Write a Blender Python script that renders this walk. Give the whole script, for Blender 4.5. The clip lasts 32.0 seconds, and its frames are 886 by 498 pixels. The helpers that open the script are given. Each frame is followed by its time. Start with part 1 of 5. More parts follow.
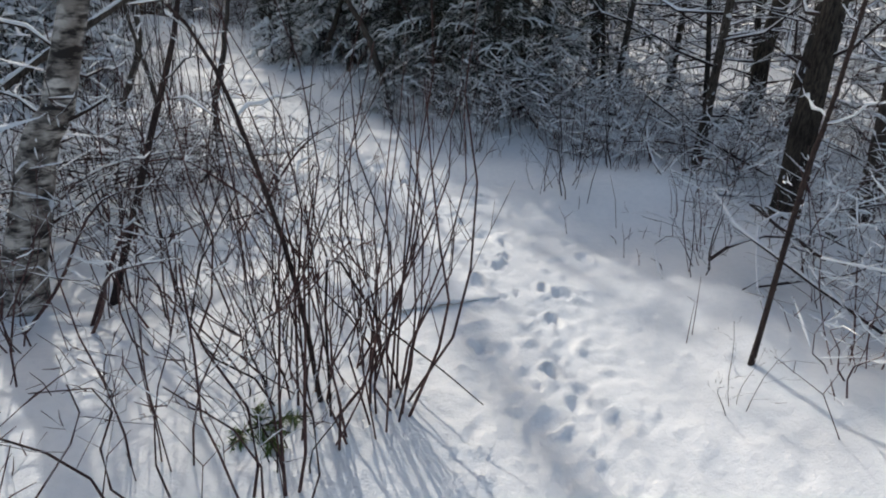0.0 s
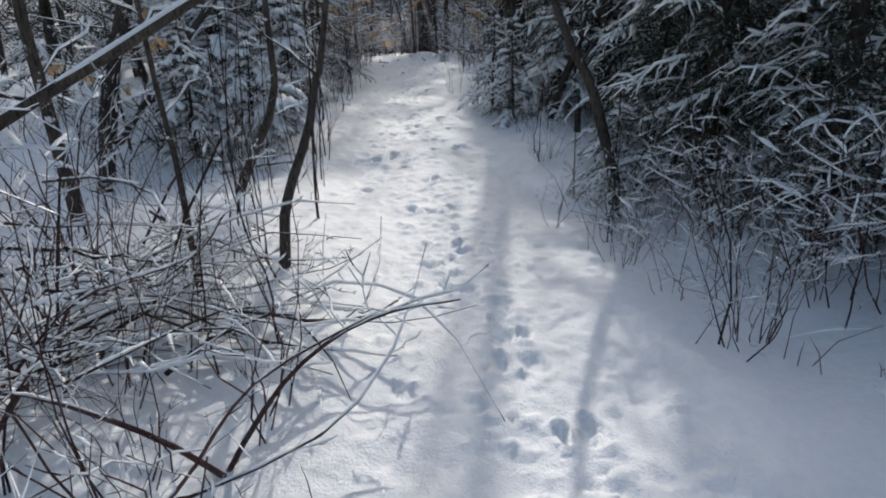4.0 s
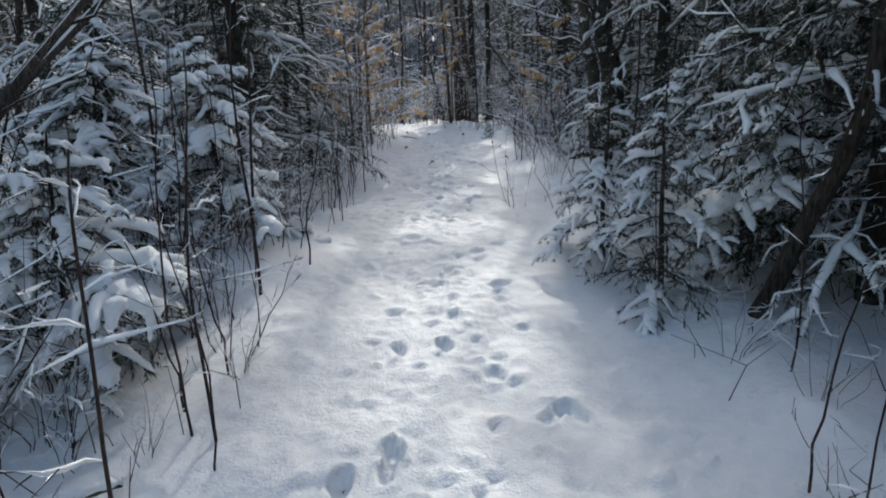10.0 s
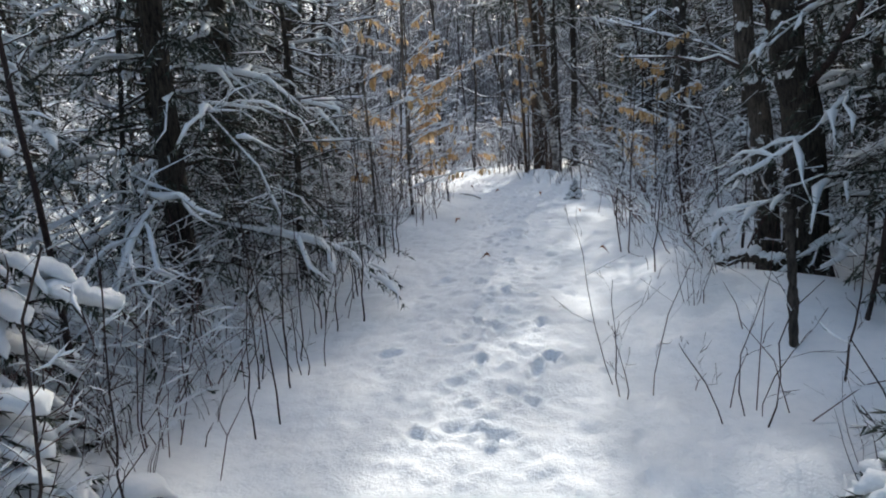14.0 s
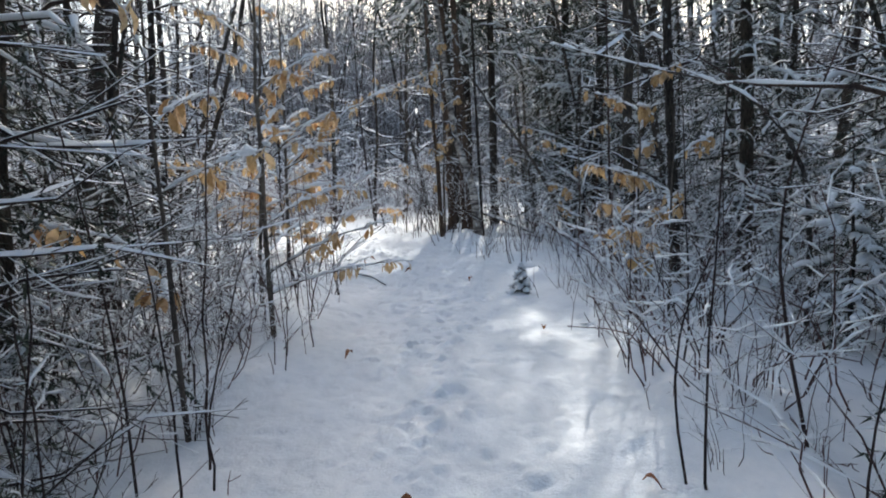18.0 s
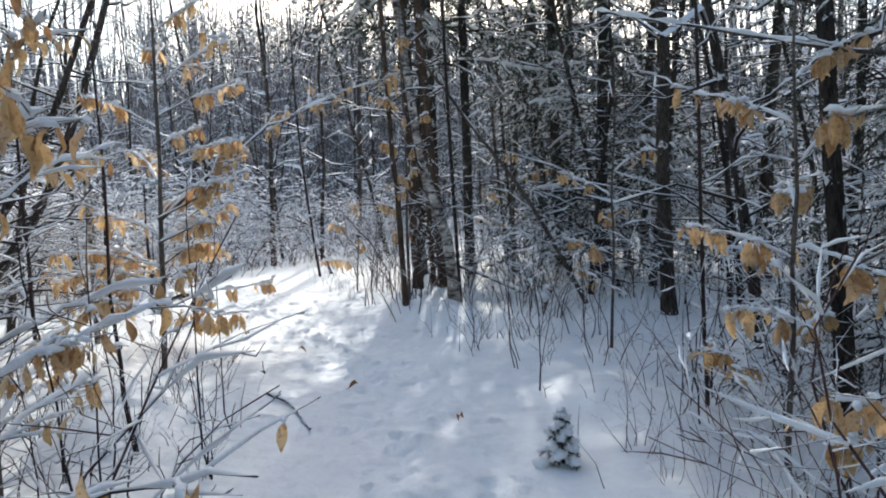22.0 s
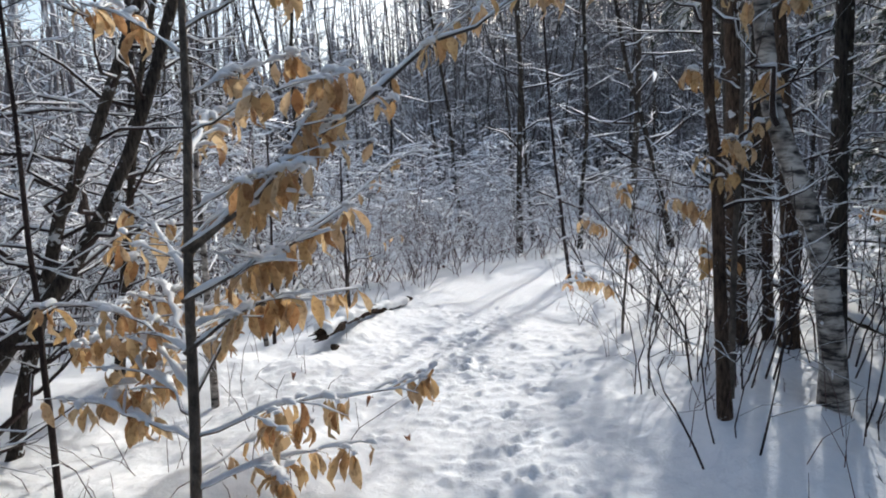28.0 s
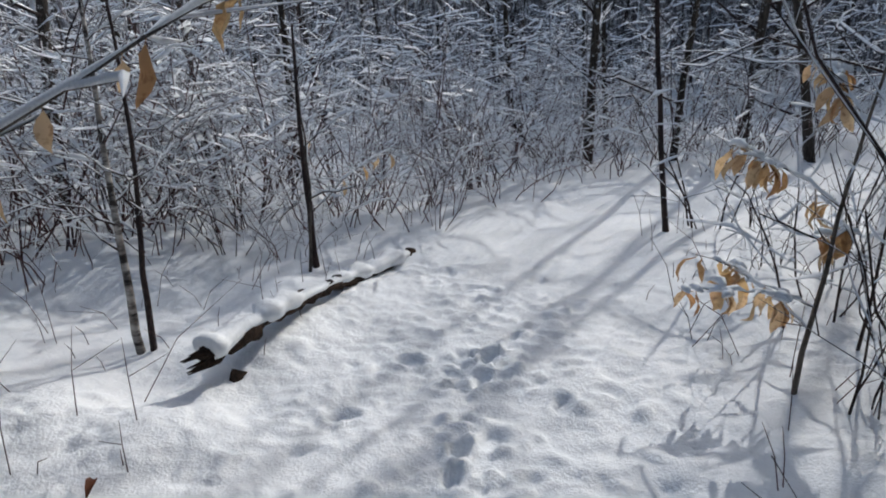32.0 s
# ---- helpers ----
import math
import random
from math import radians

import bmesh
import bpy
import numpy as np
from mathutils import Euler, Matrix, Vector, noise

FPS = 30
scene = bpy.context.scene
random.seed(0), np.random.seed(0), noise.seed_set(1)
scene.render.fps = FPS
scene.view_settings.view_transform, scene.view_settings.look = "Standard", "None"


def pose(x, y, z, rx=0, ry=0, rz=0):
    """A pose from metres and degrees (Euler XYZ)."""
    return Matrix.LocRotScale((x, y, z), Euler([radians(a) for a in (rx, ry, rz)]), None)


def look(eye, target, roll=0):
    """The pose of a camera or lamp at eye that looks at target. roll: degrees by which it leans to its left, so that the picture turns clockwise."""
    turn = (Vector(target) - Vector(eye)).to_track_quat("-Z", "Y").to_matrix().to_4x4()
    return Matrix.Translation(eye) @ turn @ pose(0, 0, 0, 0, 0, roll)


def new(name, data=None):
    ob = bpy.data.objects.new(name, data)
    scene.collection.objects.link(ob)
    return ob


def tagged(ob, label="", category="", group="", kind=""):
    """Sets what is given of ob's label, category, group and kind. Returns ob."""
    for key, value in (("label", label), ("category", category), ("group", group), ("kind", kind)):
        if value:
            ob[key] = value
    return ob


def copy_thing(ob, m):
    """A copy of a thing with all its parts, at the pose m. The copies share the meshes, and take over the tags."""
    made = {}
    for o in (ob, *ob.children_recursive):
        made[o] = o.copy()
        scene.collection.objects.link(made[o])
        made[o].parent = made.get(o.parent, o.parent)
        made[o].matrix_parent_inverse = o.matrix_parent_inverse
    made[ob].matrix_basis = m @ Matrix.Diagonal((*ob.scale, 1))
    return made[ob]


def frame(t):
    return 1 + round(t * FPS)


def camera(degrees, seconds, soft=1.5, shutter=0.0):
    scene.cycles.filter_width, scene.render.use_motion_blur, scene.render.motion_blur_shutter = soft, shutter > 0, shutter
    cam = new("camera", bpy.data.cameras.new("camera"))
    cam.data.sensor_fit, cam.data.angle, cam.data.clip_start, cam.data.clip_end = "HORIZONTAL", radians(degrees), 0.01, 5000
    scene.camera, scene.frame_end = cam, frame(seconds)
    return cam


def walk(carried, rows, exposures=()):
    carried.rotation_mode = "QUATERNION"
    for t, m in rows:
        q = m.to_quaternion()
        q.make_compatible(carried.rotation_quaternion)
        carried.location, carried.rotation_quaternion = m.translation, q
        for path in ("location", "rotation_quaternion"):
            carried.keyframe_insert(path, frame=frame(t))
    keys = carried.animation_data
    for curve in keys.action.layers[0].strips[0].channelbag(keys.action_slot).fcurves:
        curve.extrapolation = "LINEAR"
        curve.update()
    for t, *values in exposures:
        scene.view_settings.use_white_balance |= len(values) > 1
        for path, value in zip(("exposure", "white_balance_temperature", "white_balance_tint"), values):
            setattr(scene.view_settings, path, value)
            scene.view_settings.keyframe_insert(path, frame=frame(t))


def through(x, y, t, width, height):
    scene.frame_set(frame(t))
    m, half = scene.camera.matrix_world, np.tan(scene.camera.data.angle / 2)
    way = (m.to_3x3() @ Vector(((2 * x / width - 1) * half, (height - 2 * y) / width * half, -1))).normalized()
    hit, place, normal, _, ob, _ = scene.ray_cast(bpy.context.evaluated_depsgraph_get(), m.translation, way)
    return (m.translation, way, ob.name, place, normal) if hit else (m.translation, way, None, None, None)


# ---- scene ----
cam = camera(74.6, 32.0, soft=1.9)
PATH = [
    (0, (-0.048, -0.184, 1.57), (-0.026, 1.673, 0.829), -0.1),
    (0.5, (0.049, 0.245, 1.595), (-0.017, 2.097, 0.843), 0.6),
    (1, (0.198, 0.593, 1.656), (0.064, 2.468, 0.974), -1.2),
    (1.5, (0.306, 0.96, 1.635), (0.023, 2.836, 1.002), -1.2),
    (2, (0.376, 1.407, 1.633), (-0.096, 3.248, 1.009), -1.2),
    (2.5, (0.451, 1.817, 1.604), (-0.13, 3.623, 0.974), -3.1),
    (3, (0.424, 2.172, 1.613), (-0.346, 3.909, 0.987), -2.3),
    (3.5, (0.289, 2.54, 1.656), (-0.553, 4.242, 1.027), -1.6),
    (5.5, (-0.07, 4.138, 1.559), (-1.147, 5.668, 0.852), -3.0),
    (6, (-0.286, 4.448, 1.563), (-1.447, 5.918, 0.861), -2.3),
    (6.5, (-0.5, 4.752, 1.643), (-1.603, 6.272, 0.956), -3.5),
    (7, (-0.629, 5.026, 1.763), (-1.807, 6.561, 1.259), -3.9),
    (7.5, (-0.831, 5.287, 1.736), (-2.059, 6.827, 1.39), -2.3),
    (8, (-1.04, 5.524, 1.776), (-2.239, 7.076, 1.386), -1.7),
    (8.5, (-1.236, 5.818, 1.803), (-2.391, 7.386, 1.346), -2.5),
    (9, (-1.511, 6.011, 1.865), (-2.64, 7.612, 1.463), -3.5),
    (9.5, (-1.676, 6.199, 1.838), (-2.658, 7.892, 1.424), -2.7),
    (10, (-1.786, 6.455, 1.905), (-2.786, 8.124, 1.443), -2.4),
    (10.5, (-1.99, 6.735, 1.937), (-3.094, 8.37, 1.602), -1.4),
    (11, (-2.104, 7.024, 1.942), (-3.174, 8.697, 1.699), -2.6),
    (11.5, (-2.242, 7.36, 2.001), (-3.39, 8.995, 1.908), -3.0),
    (12, (-2.466, 7.617, 2.047), (-3.669, 9.215, 2.004), -0.6),
    (12.5, (-2.659, 7.963, 2.022), (-3.811, 9.597, 1.961), -3.8),
    (13, (-2.81, 8.269, 2.051), (-4.001, 9.869, 1.898), -3.7),
    (13.5, (-2.84, 8.477, 2.193), (-4.066, 10.037, 1.94), -3.7),
    (14, (-3.01, 8.948, 2.16), (-4.252, 10.478, 1.822), -3.3),
    (14.5, (-3.129, 9.182, 2.185), (-4.393, 10.704, 1.893), -2.9),
    (15, (-3.313, 9.456, 2.275), (-4.446, 11.087, 2.033), -3.0),
    (15.5, (-3.474, 9.724, 2.31), (-4.55, 11.402, 2.141), -3.2),
    (17.5, (-4.386, 10.838, 2.432), (-5.428, 12.524, 2.162), 0.7),
    (18, (-4.583, 11.152, 2.467), (-5.547, 12.889, 2.236), -2.1),
    (18.5, (-4.718, 11.457, 2.551), (-5.654, 13.211, 2.337), -1.2),
    (19, (-4.92, 11.691, 2.596), (-5.853, 13.453, 2.433), 0.5),
    (19.5, (-5.074, 11.915, 2.605), (-5.984, 13.689, 2.45), -1.9),
    (20, (-5.25, 12.226, 2.628), (-6.25, 13.948, 2.439), -1.6),
    (20.5, (-5.54, 12.539, 2.613), (-6.577, 14.219, 2.297), -1.2),
    (21, (-5.691, 12.842, 2.622), (-6.587, 14.6, 2.295), -2.4),
    (21.5, (-5.789, 13.129, 2.681), (-6.641, 14.919, 2.422), -2.5),
    (22, (-5.898, 13.445, 2.72), (-6.735, 15.255, 2.568), -2.3),
    (22.5, (-5.894, 13.663, 2.741), (-6.732, 15.474, 2.604), -2.0),
    (23, (-5.89, 13.922, 2.743), (-6.835, 15.67, 2.512), -1.7),
    (23.5, (-6.055, 14.141, 2.762), (-6.993, 15.885, 2.481), -1.6),
    (24, (-6.219, 14.361, 2.725), (-7.169, 16.093, 2.41), -1.3),
    (24.5, (-6.367, 14.63, 2.774), (-7.476, 16.22, 2.28), -2.2),
    (25, (-6.511, 14.85, 2.754), (-7.787, 16.33, 2.326), -2.5),
    (25.5, (-6.666, 15.028, 2.819), (-8.008, 16.471, 2.479), -1.9),
    (26, (-6.842, 15.274, 2.854), (-8.332, 16.575, 2.565), -2.4),
    (26.5, (-7.032, 15.456, 2.869), (-8.6, 16.677, 2.638), -2.3),
    (28.5, (-7.829, 16.485, 2.962), (-9.361, 17.743, 2.692), -2.7),
    (29, (-8.013, 16.753, 2.986), (-9.555, 17.967, 2.6), -1.6),
    (29.5, (-8.303, 16.988, 2.984), (-9.853, 18.179, 2.561), -2.4),
    (30, (-8.506, 17.17, 2.991), (-10.007, 18.4, 2.505), -1.5),
    (30.5, (-8.717, 17.409, 3.01), (-10.246, 18.597, 2.51), -1.7),
    (31, (-8.982, 17.618, 2.983), (-10.544, 18.761, 2.481), -1.2),
    (31.5, (-9.213, 17.882, 2.93), (-10.787, 18.992, 2.392), -2.7),
    (32, (-9.478, 18.1, 2.908), (-11.092, 19.109, 2.295), -2.7),
]
EXPOSURES = [(0, 0.15, 6800, 8), (3, 0.3, 6750, 8), (7, 0.22, 6400, 7), (9, 0.42, 6500, 6), (10, 0.5, 6550, 6), (11, 0.7, 6550, 6), (13, 0.78, 6500, 6), (15, 0.88, 6500, 6), (18, 0.95, 6500, 6),
             (20, 0.9, 6500, 6), (22, 1.05, 6500, 6), (24, 1.2, 6600, 7), (25, 0.92, 6500, 6), (26, 0.68, 6400, 7), (28.5, 0.6, 6450, 8), (30, 0.35, 6450, 8), (32, 0.05, 6250, 8)]
walk(cam, [(t, look(e, g, r)) for t, e, g, r in PATH], EXPOSURES)

# world, sun, exposure
world = bpy.data.worlds.new("sky")
scene.world = world
world.use_nodes = True
wn = world.node_tree
sky = wn.nodes.new("ShaderNodeTexSky")
sky.sky_type = "NISHITA"
sky.sun_disc = False
SUN_AZ, SUN_EL = radians(-22), radians(36)
sky.sun_elevation, sky.sun_rotation = SUN_EL, SUN_AZ
sky.dust_density, sky.air_density = 3.5, 1.2
wn.nodes["Background"].inputs["Strength"].default_value = 0.15
wn.links.new(sky.outputs[0], wn.nodes["Background"].inputs[0])
to_sun = Vector((math.sin(SUN_AZ) * math.cos(SUN_EL), math.cos(SUN_AZ) * math.cos(SUN_EL), math.sin(SUN_EL)))
sun = new("sun", bpy.data.lights.new("sun", "SUN"))
sun.data.energy, sun.data.angle, sun.data.color = 2.1, radians(0.8), (1.0, 0.96, 0.91)
sun.matrix_world = look(to_sun * 50, (0, 0, 0))


# ---- materials ----
def material(name, rough=0.8, spec=0.3):
    m = bpy.data.materials.new(name)
    m.use_nodes = True
    b = m.node_tree.nodes["Principled BSDF"]
    b.inputs["Roughness"].default_value = rough
    b.inputs["Specular IOR Level"].default_value = spec
    return m, m.node_tree, b


def node(nt, kind, **values):
    n = nt.nodes.new(kind)
    for key, value in values.items():
        n.inputs[key].default_value = value
    return n


def ramp(nt, source, stops):
    r = nt.nodes.new("ShaderNodeValToRGB")
    while len(r.color_ramp.elements) < len(stops):
        r.color_ramp.elements.new(0.5)
    for e, (p, c) in zip(r.color_ramp.elements, stops):
        e.position, e.color = p, (*c, 1)
    nt.links.new(source, r.inputs[0])
    return r.outputs[0]


def bump(nt, b, source, strength, distance):
    n = node(nt, "ShaderNodeBump", Strength=strength, Distance=distance)
    nt.links.new(source, n.inputs["Height"])
    nt.links.new(n.outputs[0], b.inputs["Normal"])


def mixed(nt, a, c, factor):
    n = nt.nodes.new("ShaderNodeMix")
    n.data_type, n.blend_type = "RGBA", "MULTIPLY"
    n.inputs[0].default_value = factor
    nt.links.new(a, n.inputs[6])
    nt.links.new(c, n.inputs[7])
    return n.outputs[2]


def snow_material(name, grain, fine):
    m, nt, b = material(name, 0.65, 0.25)
    co = nt.nodes.new("ShaderNodeTexCoord").outputs["Object"]
    big = node(nt, "ShaderNodeTexNoise", Scale=1.3, Detail=3.0)
    small = node(nt, "ShaderNodeTexNoise", Scale=grain, Detail=5.0, Roughness=0.65)
    nt.links.new(co, big.inputs["Vector"])
    nt.links.new(co, small.inputs["Vector"])
    base = ramp(nt, big.outputs[0], [(0.3, (0.80, 0.82, 0.84)), (0.7, (0.88, 0.89, 0.90))])
    speck = ramp(nt, small.outputs[0], [(0.3, (0.93, 0.94, 0.95)), (0.6, (1, 1, 1))])
    nt.links.new(mixed(nt, base, speck, 1.0), b.inputs["Base Color"])
    crumbs = node(nt, "ShaderNodeTexNoise", Scale=grain * 5, Detail=3.0, Roughness=0.6)
    nt.links.new(co, crumbs.inputs["Vector"])
    both = nt.nodes.new("ShaderNodeMath")
    both.operation = "MULTIPLY_ADD"
    both.inputs[1].default_value = 0.35
    nt.links.new(crumbs.outputs[0], both.inputs[0])
    nt.links.new(small.outputs[0], both.inputs[2])
    bump(nt, b, both.outputs[0], fine, 0.03)
    return m


def bark_material(name, dark, light, scale=14, stretch=5, rough=0.9, lichen=0.0, plaster=0.0):
    m, nt, b = material(name, rough, 0.2)
    co = nt.nodes.new("ShaderNodeTexCoord").outputs["Object"]
    mp = nt.nodes.new("ShaderNodeMapping")
    mp.inputs["Scale"].default_value = (stretch, stretch, 1)
    nt.links.new(co, mp.inputs[0])
    n1 = node(nt, "ShaderNodeTexNoise", Scale=scale, Detail=6.0, Roughness=0.7)
    n2 = node(nt, "ShaderNodeTexNoise", Scale=2.2, Detail=2.0)
    nt.links.new(mp.outputs[0], n1.inputs["Vector"])
    nt.links.new(co, n2.inputs["Vector"])
    c = ramp(nt, n1.outputs[0], [(0.36, dark), (0.62, light)])
    blotch = ramp(nt, n2.outputs[0], [(0.35, (0.65, 0.65, 0.65)), (0.65, (1.15 + lichen, 1.15 + lichen, 1.1 + lichen))])
    c = mixed(nt, c, blotch, 1.0)
    oi = nt.nodes.new("ShaderNodeObjectInfo")
    tone = ramp(nt, oi.outputs["Random"], [(0, (0.75, 0.74, 0.75)), (1, (1.2, 1.15, 1.1))])
    c = mixed(nt, c, tone, 1.0)
    if plaster:
        n3 = node(nt, "ShaderNodeTexNoise", Scale=9.0, Detail=5.0, Roughness=0.7)
        nt.links.new(co, n3.inputs["Vector"])
        stuck = ramp(nt, n3.outputs[0], [(plaster, (0, 0, 0)), (plaster + 0.025, (1, 1, 1))])
        mx = nt.nodes.new("ShaderNodeMix")
        mx.data_type = "RGBA"
        nt.links.new(stuck, mx.inputs[0])
        nt.links.new(c, mx.inputs[6])
        mx.inputs[7].default_value = (0.8, 0.82, 0.84, 1)
        c = mx.outputs[2]
    nt.links.new(c, b.inputs["Base Color"])
    bump(nt, b, n1.outputs[0], 0.9, 0.03)
    return m


def leaf_material(name, stops, rough=0.55, through=0.35):
    m, nt, b = material(name, rough, 0.3)
    oi = nt.nodes.new("ShaderNodeObjectInfo")
    c = ramp(nt, oi.outputs["Random"], stops)
    n1 = node(nt, "ShaderNodeTexNoise", Scale=60.0, Detail=3.0)
    co = nt.nodes.new("ShaderNodeTexCoord").outputs["Object"]
    nt.links.new(co, n1.inputs["Vector"])
    spot = ramp(nt, n1.outputs[0], [(0.3, (0.6, 0.5, 0.45)), (0.5, (1, 1, 1))])
    c = mixed(nt, c, spot, 1.0)
    nt.links.new(c, b.inputs["Base Color"])
    t = nt.nodes.new("ShaderNodeBsdfTranslucent")
    nt.links.new(c, t.inputs["Color"])
    mx = nt.nodes.new("ShaderNodeMixShader")
    mx.inputs[0].default_value = through
    nt.links.new(b.outputs[0], mx.inputs[1])
    nt.links.new(t.outputs[0], mx.inputs[2])
    nt.links.new(mx.outputs[0], nt.nodes["Material Output"].inputs["Surface"])
    return m


SNOW_GROUND = snow_material("snow_ground", 18.0, 0.42)
SNOW = snow_material("snow_on_branches", 40.0, 0.35)
BARK = bark_material("bark_grey", (0.035, 0.030, 0.028), (0.15, 0.13, 0.115))
BARK_DARK = bark_material("bark_spruce", (0.014, 0.012, 0.011), (0.095, 0.08, 0.068), 13)
BARK_SNOWY = bark_material("bark_with_stuck_snow", (0.028, 0.024, 0.022), (0.12, 0.102, 0.09), plaster=0.60)
BARK_SPRUCE_SNOWY = bark_material("spruce_bark_with_stuck_snow", (0.016, 0.014, 0.013), (0.095, 0.08, 0.068), 13, plaster=0.615)
BARK_BROWN = bark_material("brown_bark_with_stuck_snow", (0.030, 0.020, 0.015), (0.15, 0.105, 0.08), 13, plaster=0.625)
TWIG = bark_material("bark_twig", (0.030, 0.021, 0.021), (0.085, 0.058, 0.055), 30, 3, 0.7)
TWIG_RED = bark_material("bark_red_twig", (0.060, 0.030, 0.032), (0.17, 0.092, 0.09), 30, 3, 0.6)
BARK_BEECH = bark_material("bark_beech", (0.06, 0.052, 0.046), (0.18, 0.155, 0.135), 16, 2, 0.7)
WOOD_ROT = bark_material("rotten_wood", (0.010, 0.007, 0.006), (0.06, 0.036, 0.024), 20, 1)
SPRIG = leaf_material("green_needles", [(0, (0.07, 0.12, 0.03)), (1, (0.09, 0.14, 0.04))], 0.5, 0.2)
LEAF = leaf_material("beech_leaf", [(0, (0.46, 0.25, 0.12)), (0.3, (0.66, 0.45, 0.22)), (0.7, (0.76, 0.58, 0.36)), (1, (0.58, 0.40, 0.24))], 0.55, 0.55)
LEAF_DRY = leaf_material("dry_leaf", [(0, (0.16, 0.06, 0.03)), (1, (0.34, 0.15, 0.06))])


def dusted_needles():
    """Spruce needles of which some carry a dusting of snow."""
    m, nt, b = material("spruce_needles", 0.55, 0.25)
    geo = nt.nodes.new("ShaderNodeNewGeometry")
    oi = nt.nodes.new("ShaderNodeObjectInfo")
    green = ramp(nt, geo.outputs["Random Per Island"], [(0.0, (0.026, 0.036, 0.026)), (0.80, (0.050, 0.062, 0.045)), (0.84, (0.42, 0.44, 0.45)), (1.0, (0.74, 0.76, 0.78))])
    tone = ramp(nt, oi.outputs["Random"], [(0, (0.85, 0.85, 0.85)), (1, (1.1, 1.1, 1.1))])
    nt.links.new(mixed(nt, green, tone, 1.0), b.inputs["Base Color"])
    return m


def birch_material():
    m, nt, b = material("bark_birch", 0.7, 0.3)
    co = nt.nodes.new("ShaderNodeTexCoord").outputs["Object"]
    mp = nt.nodes.new("ShaderNodeMapping")
    mp.inputs["Scale"].default_value = (3.0, 3.0, 9.0)
    nt.links.new(co, mp.inputs[0])
    n1 = node(nt, "ShaderNodeTexNoise", Scale=2.5, Detail=4.0, Roughness=0.6)
    n2 = node(nt, "ShaderNodeTexNoise", Scale=7.0, Detail=5.0)
    nt.links.new(mp.outputs[0], n1.inputs["Vector"])
    nt.links.new(co, n2.inputs["Vector"])
    c1 = ramp(nt, n1.outputs[0], [(0.40, (0.05, 0.042, 0.038)), (0.58, (0.62, 0.58, 0.53))])
    c2 = ramp(nt, n2.outputs[0], [(0.40, (0.16, 0.13, 0.12)), (0.62, (1, 1, 1))])
    nt.links.new(mixed(nt, c1, c2, 0.7), b.inputs["Base Color"])
    bump(nt, b, n1.outputs[0], 0.4, 0.01)
    return m


BIRCH = birch_material()
NEEDLE = dusted_needles()


# ---- geometry helpers ----
UP = np.array((0.0, 0.0, 1.0))
QUADS = {}


def quads(n, k):
    if (n, k) not in QUADS:
        i, j = np.meshgrid(np.arange(n - 1), np.arange(k), indexing="ij")
        a, b = i * k + j, i * k + (j + 1) % k
        QUADS[n, k] = np.stack((a, b, b + k, a + k), -1).reshape(-1, 4)
    return QUADS[n, k]


class Geo:
    """Collects tubes and blades into one mesh."""

    def __init__(self):
        self.v, self.q, self.t, self.n = [], [], [], 0

    def add(self, v, q=None, t=None):
        v = np.asarray(v, float).reshape(-1, 3)
        self.v.append(v)
        if q is not None and len(q):
            self.q.append(np.asarray(q) + self.n)
        if t is not None and len(t):
            self.t.append(np.asarray(t) + self.n)
        self.n += len(v)

    def tube(self, p, r, k=5, high=1.0, wide=1.0, caps=False):
        p, r = np.asarray(p, float), np.asarray(r, float)
        d = np.gradient(p, axis=0)
        d /= np.linalg.norm(d, axis=1)[:, None] + 1e-9
        ref = UP if abs(d[:, 2]).mean() < 0.93 else np.array((1.0, 0.1, 0.0))
        a = np.cross(d, ref)
        a /= np.linalg.norm(a, axis=1)[:, None] + 1e-9
        b = np.cross(a, d)
        w = np.arange(k) * 2 * math.pi / k + 0.3
        ring = p[:, None] + r[:, None, None] * (wide * np.cos(w)[None, :, None] * a[:, None] + high * np.sin(w)[None, :, None] * b[:, None])
        t = None
        if caps:
            e = (len(p) - 1) * k
            t = [(0, j + 1, j) for j in range(1, k - 1)] + [(e, e + j, e + j + 1) for j in range(1, k - 1)]
        self.add(ring, quads(len(p), k), t)

    def ridge(self, p, w):
        """A snow ridge with a flat underside, open below where it lies on its branch."""
        d = np.gradient(p, axis=0)
        a = np.cross(d, UP)
        a /= np.linalg.norm(a, axis=1)[:, None] + 1e-9
        v = np.stack((p - a * w[:, None], p + UP * (1.25 * w)[:, None], p + a * w[:, None]), 1)
        n = len(p)
        q = [(3 * i + j, 3 * i + j + 1, 3 * i + j + 4, 3 * i + j + 3) for i in range(n - 1) for j in (0, 1)]
        self.add(v, q)

    def blades(self, c, d, length, width):
        """Thin triangles at c along d."""
        side = np.cross(d, UP + 0.3 * np.random.RandomState(len(c)).normal(size=d.shape))
        side /= np.linalg.norm(side, axis=1)[:, None] + 1e-9
        v = np.stack((c - side * width, c + side * width, c + d * length), 1)
        self.add(v, None, np.arange(len(c) * 3).reshape(-1, 3))

    def mesh(self, name):
        m = bpy.data.meshes.new(name)
        f = []
        for q in self.q:
            f += q.tolist()
        for t in self.t:
            f += t.tolist()
        m.from_pydata(np.concatenate(self.v).tolist(), [], f)
        m.polygons.foreach_set("use_smooth", np.ones(len(f), bool))
        return m


FINE = ("snow", "needles", "crown", "bough", "snow_fleck")


